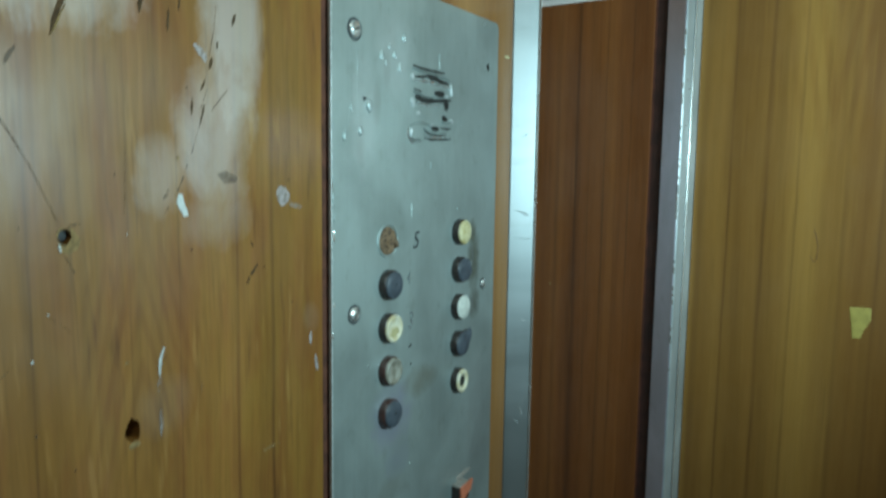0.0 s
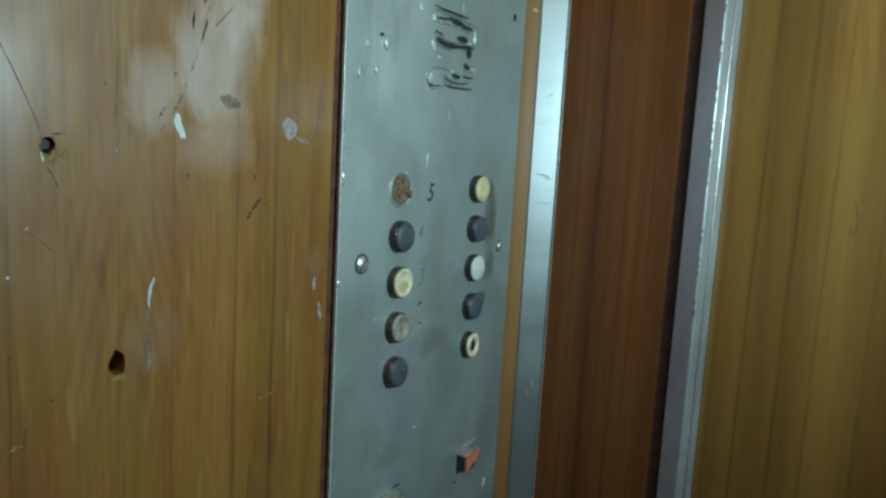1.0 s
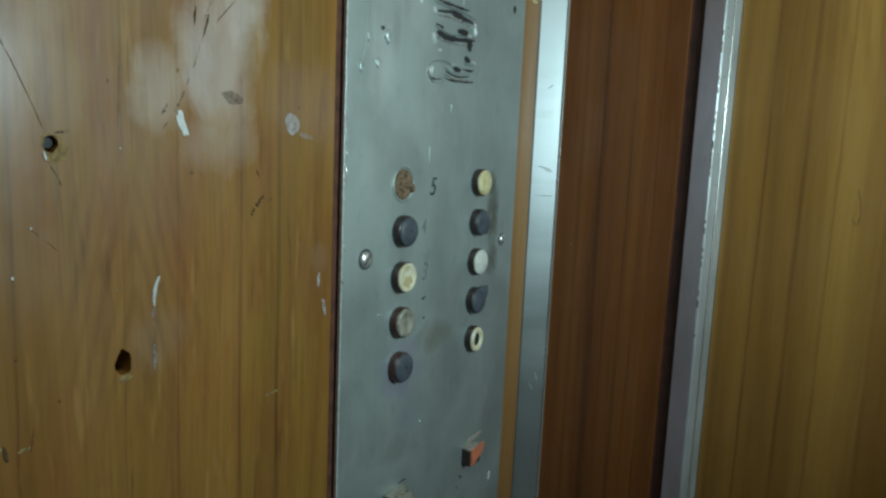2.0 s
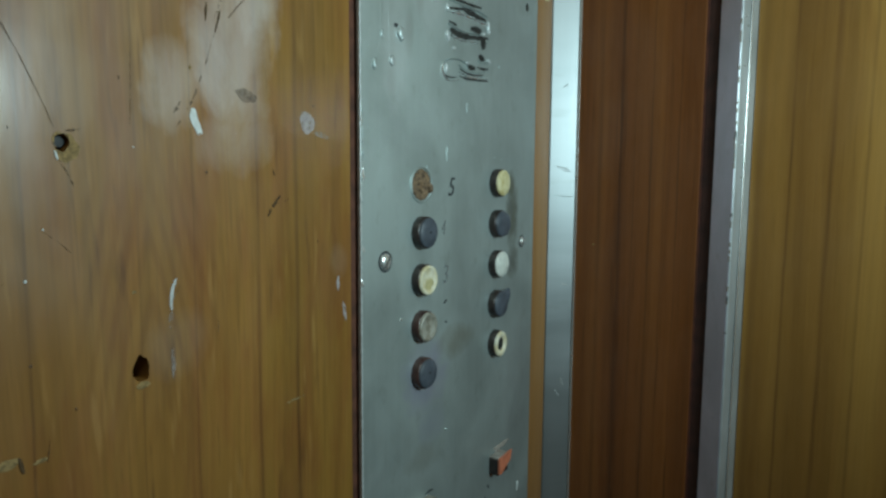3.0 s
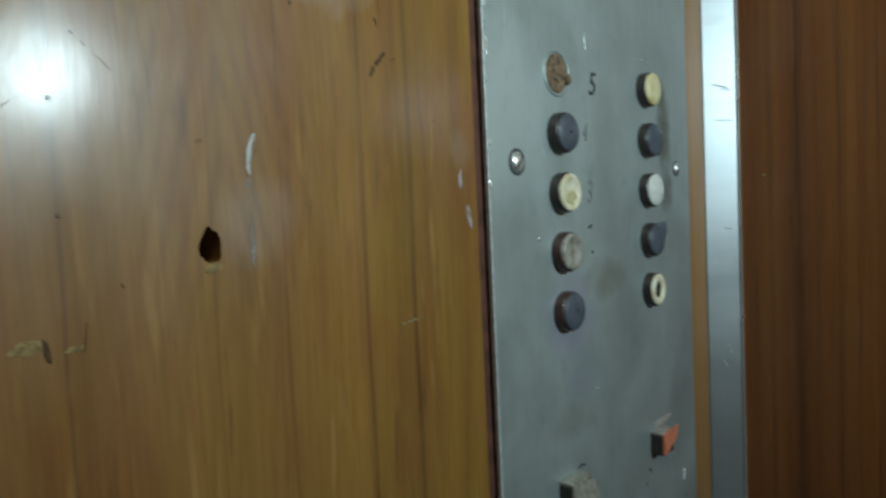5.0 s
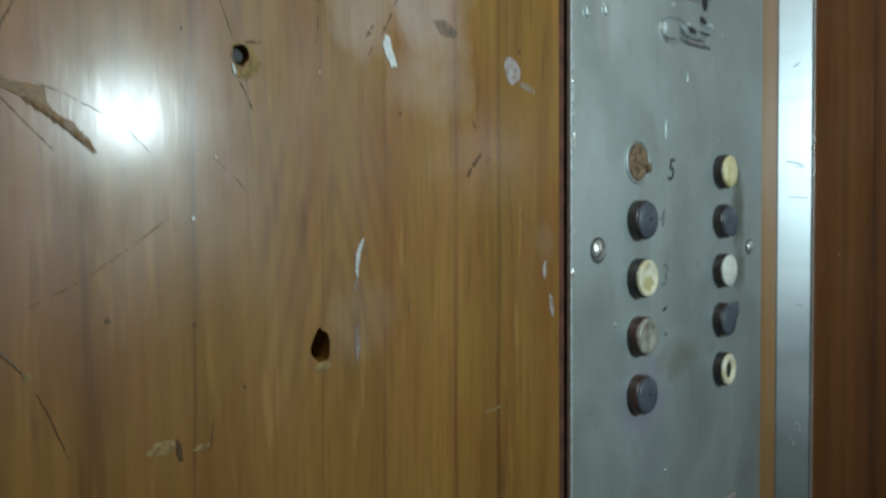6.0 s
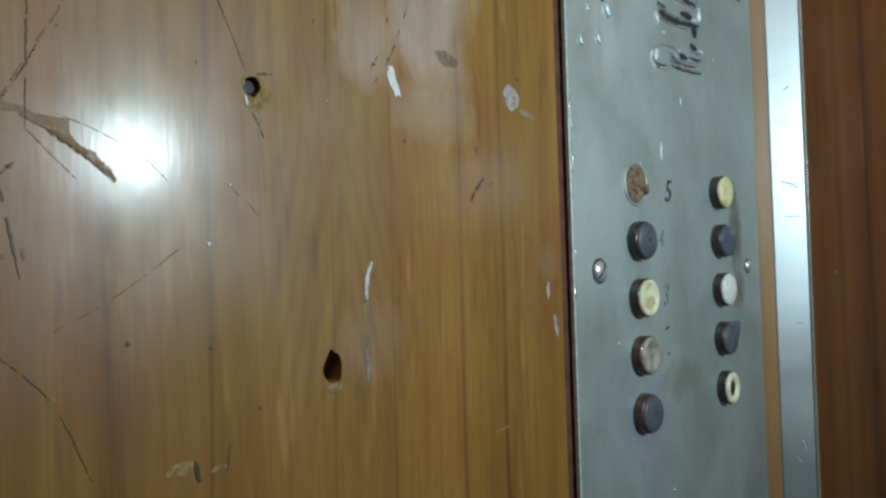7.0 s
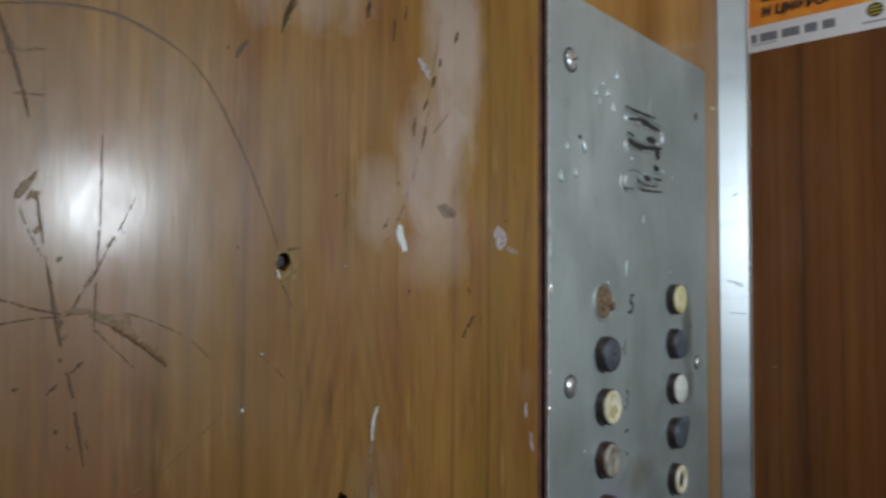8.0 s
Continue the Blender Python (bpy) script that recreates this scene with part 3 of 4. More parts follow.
for i, (pts, w, m) in enumerate((
        ([(0.255, 1.517), (0.2552, 1.493), (0.2545, 1.472), (0.254, 1.450)], 0.0010, SCRATCH),
        ([(0.267, 1.497), (0.262, 1.486), (0.254, 1.472), (0.246, 1.456)], 0.0014, PALE_SCRATCH),
        ([(0.259, 1.481), (0.254, 1.470), (0.247, 1.458)], 0.0012, SCRATCH),
        ([(0.224, 1.538), (0.237, 1.542)], 0.0024, PALE_SCRATCH),
        ([(0.228, 1.526), (0.237, 1.527)], 0.0012, PALE_SCRATCH),
        ([(0.222, 1.463), (0.234, 1.459), (0.246, 1.456)], 0.0011, SCRATCH),
        ([(0.216, 1.452), (0.232, 1.455), (0.246, 1.456)], 0.0009, SCRATCH),
        ([(0.2545, 1.451), (0.261, 1.444), (0.268, 1.437)], 0.0007, SCRATCH),
        ([(0.262, 1.457), (0.274, 1.453), (0.288, 1.446), (0.297, 1.438)], 0.0006, SCRATCH),
        ([(0.243, 1.434), (0.240, 1.431)], 0.0018, SCRATCH),
        ([(0.247, 1.437), (0.251, 1.441)], 0.0016, SCRATCH),
        ([(0.230, 1.398), (0.246, 1.384), (0.260, 1.368), (0.271, 1.342)], 0.0010, SCRATCH),
        ([(0.258, 1.3885), (0.275, 1.397), (0.290, 1.407), (0.303, 1.417)], 0.0007, PALE_SCRATCH),
        ([(0.320, 1.437), (0.327, 1.431), (0.331, 1.427)], 0.0005, SCRATCH),
        ([(0.4455, 1.4365), (0.450, 1.443), (0.4555, 1.4490)], 0.0036, GOUGE),
        ([(0.4500, 1.4640), (0.4520, 1.4600)], 0.0026, GOUGE),
        ([(0.387, 1.485), (0.393, 1.493), (0.399, 1.503), (0.406, 1.519), (0.412, 1.535)], 0.0013, SCRATCH),
        ([(0.386, 1.492), (0.390, 1.498)], 0.0022, SCRATCH),
        ([(0.412, 1.542), (0.418, 1.556)], 0.0010, SCRATCH),
        ([(0.420, 1.575), (0.424, 1.592), (0.426, 1.605)], 0.0009, SCRATCH),
        ([(0.329, 1.466), (0.3325, 1.460), (0.334, 1.456)], 0.0012, SCRATCH),
        ([(0.331, 1.4805), (0.338, 1.4815)], 0.0016, SCRATCH),
        ([(0.3635, 1.520), (0.363, 1.502), (0.362, 1.485)], 0.0006, SCRATCH),
        ([(0.459, 1.4455), (0.462, 1.447)], 0.0016, SCRATCH),
        ([(0.316, 1.335), (0.3175, 1.345)], 0.0008, SCRATCH),
        ([(0.4575, 1.3225), (0.473, 1.3238)], 0.0022, CHIP),
        ([(0.409, 1.376), (0.4095, 1.384)], 0.0012, PALE_SCRATCH),
        ([(0.3815, 1.398), (0.386, 1.405)], 0.0012, PALE_SCRATCH))):
    part("scratch", stroke(arc_points(pts), w, ON, 10 + i, 0.0001, True, 0.8, 0.54, 0.12), m, wall_side)

for i, (x, z, rx, rz, turn, m) in enumerate((
        (0.3985, 1.4885, 0.0024, 0.0072, 0.35, PAINT),
        (0.4785, 1.4925, 0.0060, 0.0066, 0.5, FAINT_PAINT),
        (0.4905, 1.4855, 0.0065, 0.0018, -0.25, FAINTEST_PAINT),
        (0.3800, 1.3880, 0.0012, 0.0050, -0.1, FAINTEST_PAINT),
        (0.3805, 1.3660, 0.0013, 0.0075, 0.0, FAINTEST_PAINT),
        (0.5045, 1.3905, 0.0014, 0.0048, 0.0, FAINT_PAINT),
        (0.5105, 1.3710, 0.0014, 0.0070, 0.15, FAINT_PAINT),
        (0.3110, 1.4165, 0.0007, 0.0008, 0.0, PAINT),
        (0.3195, 1.4380, 0.0005, 0.0006, 0.0, PAINT),
        (0.2598, 1.3690, 0.0013, 0.0012, 0.0, CHIP),
        (0.3630, 1.4745, 0.0004, 0.0004, 0.0, PAINT))):
    part("paint_mark", blob(ragged(x, z, rx, rz, 16, 0.22, 40 + i, turn), ON, 0.0003 if m is PAINT else 0.00008), m, wall_side, "dried paint mark" if m is PAINT else "")

part("paint_mark", stroke(arc_points([(0.3840, 1.4088), (0.3820, 1.4046), (0.3808, 1.3990), (0.3806, 1.3925)]), 0.0020, ON, 61, 0.0003, True, 0.2), STREAK_PAINT, wall_side, "run of white paint")
# a row of short gouges climbing from the white mark, and deeper ones above
for i, (x, z, long, lean, w, m) in enumerate(((0.4390, 1.5990, 0.008, 0.35, 0.0016, GOUGE), (0.4260, 1.5820, 0.005, 0.15, 0.0012, GOUGE), (0.4210, 1.5710, 0.007, 0.30, 0.0020, GOUGE), (0.4150, 1.5580, 0.008, 0.42, 0.0018, GOUGE),
                                              (0.4070, 1.5450, 0.010, 0.08, 0.0012, GOUGE), (0.4140, 1.5410, 0.013, 0.28, 0.0016, GOUGE), (0.4270, 1.5505, 0.018, 0.75, 0.0008, SCRATCH), (0.3755, 1.5960, 0.010, 0.15, 0.0022, GOUGE),
                                              (0.3925, 1.5905, 0.012, 0.08, 0.0013, GOUGE), (0.4000, 1.6010, 0.008, 0.10, 0.0016, GOUGE), (0.3080, 1.5600, 0.010, 0.55, 0.0020, SCRATCH))):
    dx, dz = 0.5 * long * math.sin(lean), 0.5 * long * math.cos(lean)
    part("gouge", stroke([(x - dx, z - dz), (x, z), (x + dx, z + dz)], w, ON, 600 + i, 0.0001, True, 0.7), m, wall_side)
part("gouge", blob([(0.3268, 1.5715), (0.3292, 1.5760), (0.3318, 1.5830), (0.3345, 1.5885), (0.3365, 1.5925), (0.3325, 1.5915), (0.3300, 1.5850), (0.3275, 1.5780)], ON, 0.0002), GOUGE, wall_side, "deep dark gouge in the laminate")
part("gouge_rim", stroke([(0.3262, 1.5710), (0.3290, 1.5750), (0.3320, 1.5820), (0.3350, 1.5875)], 0.0010, -0.0004, 640, 0.0002), CHIP, wall_side)
part("paint_mark", blob(ragged(0.4140, 1.5765, 0.0022, 0.0062, 26, 0.2, 641, 0.75), ON, 0.0001), FAINT_PAINT, wall_side)
part("chip", sheet(ragged(0.3312, 1.4735, 0.0054, 0.0070, 32, 0.16, 71, 0.55), [HOLES[0]], -0.0002, 0.0), CHIP, wall_side, "bare chipped rim of a hole")
part("chip", blob(ragged(0.3632, 1.3582, 0.0036, 0.0019, 32, 0.12, 72), -0.0002, 0.0002), CHIP, wall_side, "bare chipped rim of a hole")
for i, (x, z, rx, rz, turn) in enumerate((
        (0.2995, 1.3395, 0.0048, 0.0026, 0.15), (0.3130, 1.3368, 0.0030, 0.0011, 0.1), (0.2500, 1.4572, 0.0050, 0.0012, -0.10),
        (0.2315, 1.4965, 0.0042, 0.0014, 0.95), (0.2575, 1.4548, 0.0050, 0.0014, -0.15), (0.3605, 1.4050, 0.0014, 0.0008, 0.1))):
    part("chip", blob(ragged(x, z, rx, rz, 16, 0.2, 70 + i, turn), -0.0001, 0.00015), PALE_SCRATCH if i in (2, 3, 4) else CHIP, wall_side, "bare chipped spot in the laminate")
part("chip", blob([(0.2535, 1.4545), (0.2590, 1.4560), (0.2662, 1.4556), (0.2664, 1.4512), (0.2690, 1.4480), (0.2722, 1.4455), (0.2700, 1.4448), (0.2668, 1.4478), (0.2620, 1.4508), (0.2570, 1.4528)], -0.0001, 0.0002), BARE, wall_side, "torn leaf-shaped patch of bare board")
part("chip", stroke(arc_points([(0.2600, 1.4518), (0.2670, 1.4478), (0.2728, 1.4440), (0.2770, 1.4405), (0.2800, 1.4368)]), 0.0026, -0.0003, 91, 0.0002, True, 0.6), BARE, wall_side)
part("scratch", stroke(arc_points([(0.2600, 1.4515), (0.2660, 1.4475), (0.2715, 1.4435), (0.2760, 1.4398), (0.2795, 1.4362)]), 0.0006, -0.0005, 94, 0.0001, True, 0.8), SCRATCH, wall_side)
rnd = random.Random(17)
for i in range(11):
    x, z = CRACK[int(len(CRACK) * rnd.random())]
    part("chip", blob(ragged(x + rnd.gauss(0, 0.0014), z + rnd.uniform(-0.001, 0.001), rnd.uniform(0.0003, 0.0010), rnd.uniform(0.0006, 0.0018), 12, 0.35, 660 + i, rnd.uniform(-0.9, 0.9)), -0.0002, 0.0001), rnd.choice((SCRATCH, BARE, BARE)), wall_side)
part("chip", blob(ragged(0.305, 1.3375, 0.0009, 0.0042, 14, 0.3, 92, 0.2), -0.0003, 0.0002), GOUGE, wall_side)
part("chip", blob(ragged(0.3268, 1.4700, 0.0006, 0.0022, 12, 0.2, 93, 0.2), -0.0003, 0.0003), PAINT, wall_side, "pale splinter at the rim of a hole")
part("old_bolt", turned([(0.0029, 0.014), (0.0029, 0.0036), (0.0023, 0.0028), (0.0, 0.0026)], 0.3296, 1.4758, 20), plain_material("dark_steel", (0.022, 0.022, 0.022), 0.6, 0.4, 300), wall_side, "dark bolt end deep in a hole")
rnd = random.Random(5)
for i in range(15):
    x, z = rnd.uniform(0.225, 0.50), rnd.uniform(1.33, 1.58)
    part("fleck", blob(ragged(x, z, rnd.uniform(0.0003, 0.0009), rnd.uniform(0.0004, 0.0011), 8, 0.2, 100 + i), ON, 0.0002), rnd.choice((SCRATCH, SCRATCH, CHIP)), wall_side)
part("smudge", blob(ragged(0.432, 1.5045, 0.0072, 0.0036, 26, 0.14, 140, -0.25), -0.0001, 0.0001), rubbed_material("smudge", (0.17, 0.125, 0.09), 0.36, 0.75), wall_side)

# pale patch on the wide leaf
part("patch", blob([(-0.3230, 1.3930), (-0.3400, 1.3940), (-0.3405, 1.3830), (-0.3355, 1.3730), (-0.3330, 1.3655), (-0.3270, 1.3645), (-0.3255, 1.3770)], -0.0001, 0.0003, "door"), PALE_PATCH, door_2, "pale yellow bare patch")

# ---- button plate ----
PLATE_Y = -0.003
PLATE = (0.5242, 0.7790, 1.02, 1.6575)
plate_thing = new("button_plate")
plate_thing.location = (0.0, 0.0, 0.0)
tagged(plate_thing, "worn steel lift button plate with ten round buttons", "control panel")
r = 0.006
outline = []
for cx, cz, a0 in ((PLATE[1] - r, PLATE[3] - r, 0), (PLATE[0] + r, PLATE[3] - r, 90), (PLATE[0] + r, PLATE[2] + r, 180), (PLATE[1] - r, PLATE[2] + r, 270)):
    outline += [(cx + r * math.cos(radians(a0 + k * 22.5)), cz + r * math.sin(radians(a0 + k * 22.5))) for k in range(5)]
bm = sheet(outline, [ragged(0.7580, 1.6125, 0.0031, 0.0036, 14, 0.08, 7)], -0.0004, PLATE_Y)
part("plate", bm, STEEL, plate_thing)
# disc just inside the mouth, coloured as the darkness of the hole
part("screw_hole", turned([(0.0029, -0.0006), (0.0029, -0.0024), (0.0, -0.0024)], 0.7580, 1.6125, 20), SOOT_AND_SHADE, plate_thing, "near-black disc for the shade in an empty screw hole")

# whitish strip paints the glare along the left edge
part("plate_edge_glare", box((PLATE[0] - 0.0005, PLATE_Y - 0.0003, PLATE[2] + 0.01), (PLATE[0] + 0.0010, -0.0006, PLATE[3] - 0.006), 0.0004), GLINT, plate_thing, "plate edge with its glare put into a pale colour")
rnd = random.Random(8)
for i in range(16):
    z = rnd.choice((rnd.gauss(1.49, 0.02), rnd.uniform(1.36, 1.62)))
    part("drop", blob(ragged(PLATE[0] + rnd.uniform(0.0006, 0.003), z, rnd.uniform(0.0005, 0.0012), rnd.uniform(0.001, 0.005), 12, 0.3, 400 + i), PLATE_Y, 0.0007), BRIGHT_STEEL if i % 3 == 0 else STEEL, plate_thing)

PROFILE_BODY = [(0.0122, PLATE_Y + 0.001), (0.0122, -0.0085), (0.0118, -0.0092), (0.0110, -0.0095), (0.0, -0.0095)]


def button(x, z, cap, label, style="flat", squeeze=1.0, side=BAKELITE):
    """One push button: a dark round body with its cap on the front."""
    body = part("button", turned(PROFILE_BODY, x, z, 32, squeeze), side, plate_thing, label, True)
    face = -0.0096
    if style == "flat":
        prof = [(0.0112, face + 0.0006), (0.0112, face - 0.0009), (0.0106, face - 0.0015), (0.0040, face - 0.0018), (0.0, face - 0.0018)]
    elif style == "dish":
        prof = [(0.0113, face + 0.0006), (0.0113, face - 0.0010), (0.0104, face - 0.0018), (0.0090, face - 0.0017), (0.0080, face - 0.0006), (0.0030, face - 0.0006), (0.0, face - 0.0006)]
    else:
        prof = [(0.0113, face + 0.0006), (0.0113, face - 0.0008), (0.0102, face - 0.0017), (0.0072, face - 0.0016), (0.0058, face + 0.0002)]
    part("cap", turned(prof, x, z, 32, squeeze), cap, body, "", True)
    return body


LX, RX = 0.5930, 0.7060
ROWS_Z = (1.4535, 1.4178, 1.3820, 1.3462, 1.3100)
pinned = [button(LX, ROWS_Z[1], GREY_CAP, "slate-grey round push button")]
b = button(LX, ROWS_Z[2], IVORY_CAP, "yellowed cream push button with a dished face", "dish")
part("stain", blob(ragged(LX + 0.001, ROWS_Z[2] - 0.003, 0.005, 0.004, 14, 0.3, 3), -0.0104, 0.0003), plain_material("ochre_stain", (0.52, 0.46, 0.24), 0.5), b)
button(LX, ROWS_Z[3], CLEAR_CAP, "cloudy brownish-grey push button", "dish", 1.0, RED_BAKELITE)
pinned.append(button(LX, ROWS_Z[4], GREY_CAP, "slate-grey push button with a red rim", "flat", 1.0, RED_BAKELITE))
button(RX, ROWS_Z[0], CREAM_CAP, "pale yellow round push button")
melted = [button(RX, ROWS_Z[1], GREY_CAP, "slate-grey half-melted push button")]
button(RX, ROWS_Z[2], WHITE_CAP, "white round push button")
melted.append(button(RX, ROWS_Z[3], GREY_CAP, "slate-grey melted push button"))
b = button(RX, ROWS_Z[4], IVORY_CAP, "ivory ring push button with a dark slot", "ring", 0.92)
part("slot", turned([(0.0062, -0.0092), (0.0058, -0.0099), (0.0, -0.0099)], RX, ROWS_Z[4], 24, 0.6), SOOT_AND_SHADE, b)
for b, x, z in zip(pinned, (LX, LX), (ROWS_Z[1], ROWS_Z[4])):
    part("pin", turned([(0.0009, -0.0112), (0.0009, -0.0117), (0.0, -0.0118)], x + 0.0012, z + 0.0004, 12), SOOT_AND_SHADE, b)

# melted lumps on two caps
part("melted_lump", blob(ragged(RX + 0.0085, ROWS_Z[1] - 0.001, 0.0055, 0.0105, 18, 0.18, 21), -0.0085, 0.0028), GREY_CAP, melted[0])
part("melted_lump", blob([(RX + 0.003, ROWS_Z[3] + 0.0115), (RX + 0.0165, ROWS_Z[3] + 0.0125), (RX + 0.0175, ROWS_Z[3] + 0.006), (RX + 0.011, ROWS_Z[3] - 0.003), (RX + 0.006, ROWS_Z[3] - 0.010), (RX + 0.001, ROWS_Z[3] - 0.006)], -0.0085, 0.0027), GREY_CAP, melted[1])

# the burnt-out button: a rusty well with a pale rim
burnt = part("burnt_button", turned([(0.0138, PLATE_Y + 0.0005), (0.0138, PLATE_Y - 0.0008), (0.0128, PLATE_Y - 0.0012), (0.0122, PLATE_Y - 0.0004), (0.0120, -0.0022)], LX, ROWS_Z[0], 36), STEEL, plate_thing, "burnt-out button hole with rusty remains", True)
part("residue", blob(ragged(LX, ROWS_Z[0], 0.0122, 0.0122, 26, 0.03, 6), -0.0020, 0.0030), RUST, burnt)
rnd = random.Random(12)
for i in range(9):
    a, q = rnd.uniform(0, 6.28), rnd.uniform(0.0, 0.0085)
    part("crumb", blob(ragged(LX + q * math.cos(a), ROWS_Z[0] + q * math.sin(a), rnd.uniform(0.0014, 0.0032), rnd.uniform(0.0014, 0.0034), 12, 0.3, 50 + i), -0.0040, rnd.uniform(0.001, 0.0032)), rnd.choice((RUST, RUST, CHIP, SOOT_AND_SHADE)), burnt)

part("crumb", blob(ragged(LX + 0.0085, ROWS_Z[0] - 0.0026, 0.0030, 0.0042, 26, 0.2, 59, 0.3), -0.0034, 0.0034), RUST, burnt, "lump of melted residue", True)

# square orange switch and the round knob below
switch = part("square_switch", box((0.7005, -0.0125, 1.1885), (0.7190, PLATE_Y + 0.0005, 1.2035), 0.0008), BAKELITE, plate_thing, "broken square switch with a faded orange face")
part("face", sheet([(0.7008, 1.1900), (0.7050, 1.1893), (0.7110, 1.1935), (0.7205, 1.1975), (0.7235, 1.2065), (0.7008, 1.2042)], [], -0.0122, -0.0142), ORANGE, switch)
part("top", box((0.7007, -0.0122, 1.2034), (0.7200, PLATE_Y, 1.2054), 0.0005), PALE_GREY, switch, "cloudy grey top of the switch")
# thin grey patch that puts the pale haze above the switch into colour
part("haze_patch", blob(ragged(0.722, 1.2085, 0.014, 0.0030, 20, 0.25, 8, 0.1), PLATE_Y - 0.0001, 0.0003), PALE_GREY, plate_thing)
torn = part("square_switch", box((0.5798, -0.0120, 1.1870), (0.6030, PLATE_Y + 0.0005, 1.2050), 0.0012), BAKELITE, plate_thing, "torn square switch with a pale face")
part("face", sheet([(0.5802, 1.1905), (0.5880, 1.1935), (0.5910, 1.1850), (0.6010, 1.1820), (0.6090, 1.1900), (0.6080, 1.2010), (0.6000, 1.2050), (0.5802, 1.2060)], [], -0.0118, -0.0138), CLEAR_CAP, torn)
part("top", box((0.5800, -0.0116, 1.2048), (0.6040, PLATE_Y, 1.2068), 0.0005), CLEAR_CAP, torn)
part("pen_mark", stroke([(0.600, 1.2085), (0.606, 1.2095), (0.611, 1.2085)], 0.0018, PLATE_Y - 0.0002, 9, 0.0001), INK, plate_thing)
part("paint_drop", blob(ragged(0.7560, 1.1560, 0.0018, 0.0046, 14, 0.2, 31, -0.2), PLATE_Y - 0.0001, 0.0008), PAINT, plate_thing)


def screw(x, z, radius, tilt):
    """A domed slotted screw head."""
    s = part("screw", turned([(radius, PLATE_Y + 0.0005), (radius, PLATE_Y - 0.0007), (radius * 0.8, PLATE_Y - 0.0019), (radius * 0.4, PLATE_Y - 0.0025), (0.0, PLATE_Y - 0.0026)], x, z, 24), BRIGHT_STEEL, plate_thing, "domed steel screw head", True)
    c, q = math.cos(tilt), math.sin(tilt)
    part("slot", stroke([(x - radius * 0.8 * c, z - radius * 0.8 * q), (x, z), (x + radius * 0.8 * c, z + radius * 0.8 * q)], 0.0011, PLATE_Y - 0.0026, 1, 0.0001, False, 0.0), SOOT_AND_SHADE, s)
    part("dark_ring", turned([(radius * 1.28, PLATE_Y - 0.0002), (radius * 1.1, PLATE_Y - 0.0004), (radius * 0.98, PLATE_Y - 0.0003)], x, z, 24), INK, s)


screw(0.5500, 1.4000, 0.0060, 0.9)
screw(0.5505, 1.6130, 0.0066, 0.4)
screw(0.7555, 1.3980, 0.0046, 1.2)

# numerals penned beside the buttons
lettering("numeral", "5", 0.021, (0.6330, PLATE_Y - 0.0003, 1.4505), INK, plate_thing, 0.25, stretch=0.85)
lettering("numeral", "4", 0.016, (0.6225, PLATE_Y - 0.0003, 1.4190), FAINT_INK, plate_thing, 0.2, stretch=0.7)
lettering("numeral", "3", 0.021, (0.6260, PLATE_Y - 0.0003, 1.3815), FAINT_INK, plate_thing, 0.2, stretch=0.75)
for pts, m in (([(0.6235, 1.3590), (0.6290, 1.3610)], INK), ([(0.6265, 1.3440), (0.6285, 1.3425)], INK),
               ([(0.727, 1.459), (0.731, 1.452), (0.728, 1.446)], FAINT_INK), ([(0.730, 1.440), (0.734, 1.428), (0.731, 1.416), (0.734, 1.412)], FAINT_INK),
               ([(0.729, 1.388), (0.735, 1.381), (0.730, 1.375), (0.736, 1.372)], FAINT_INK), ([(0.697, 1.1790), (0.701, 1.1750)], INK), ([(0.693, 1.169), (0.694, 1.167)], INK)):
    part("pen_mark", stroke(arc_points(pts), 0.0016, PLATE_Y - 0.0002, 3, 0.0001), m, plate_thing)

grille = part("speaker_grille", blob(ragged(0.6565, 1.5670, 0.0375, 0.0345, 40, 0.05, 199), PLATE_Y, 0.00015), STEEL, plate_thing, "melted and torn speaker slots", True)

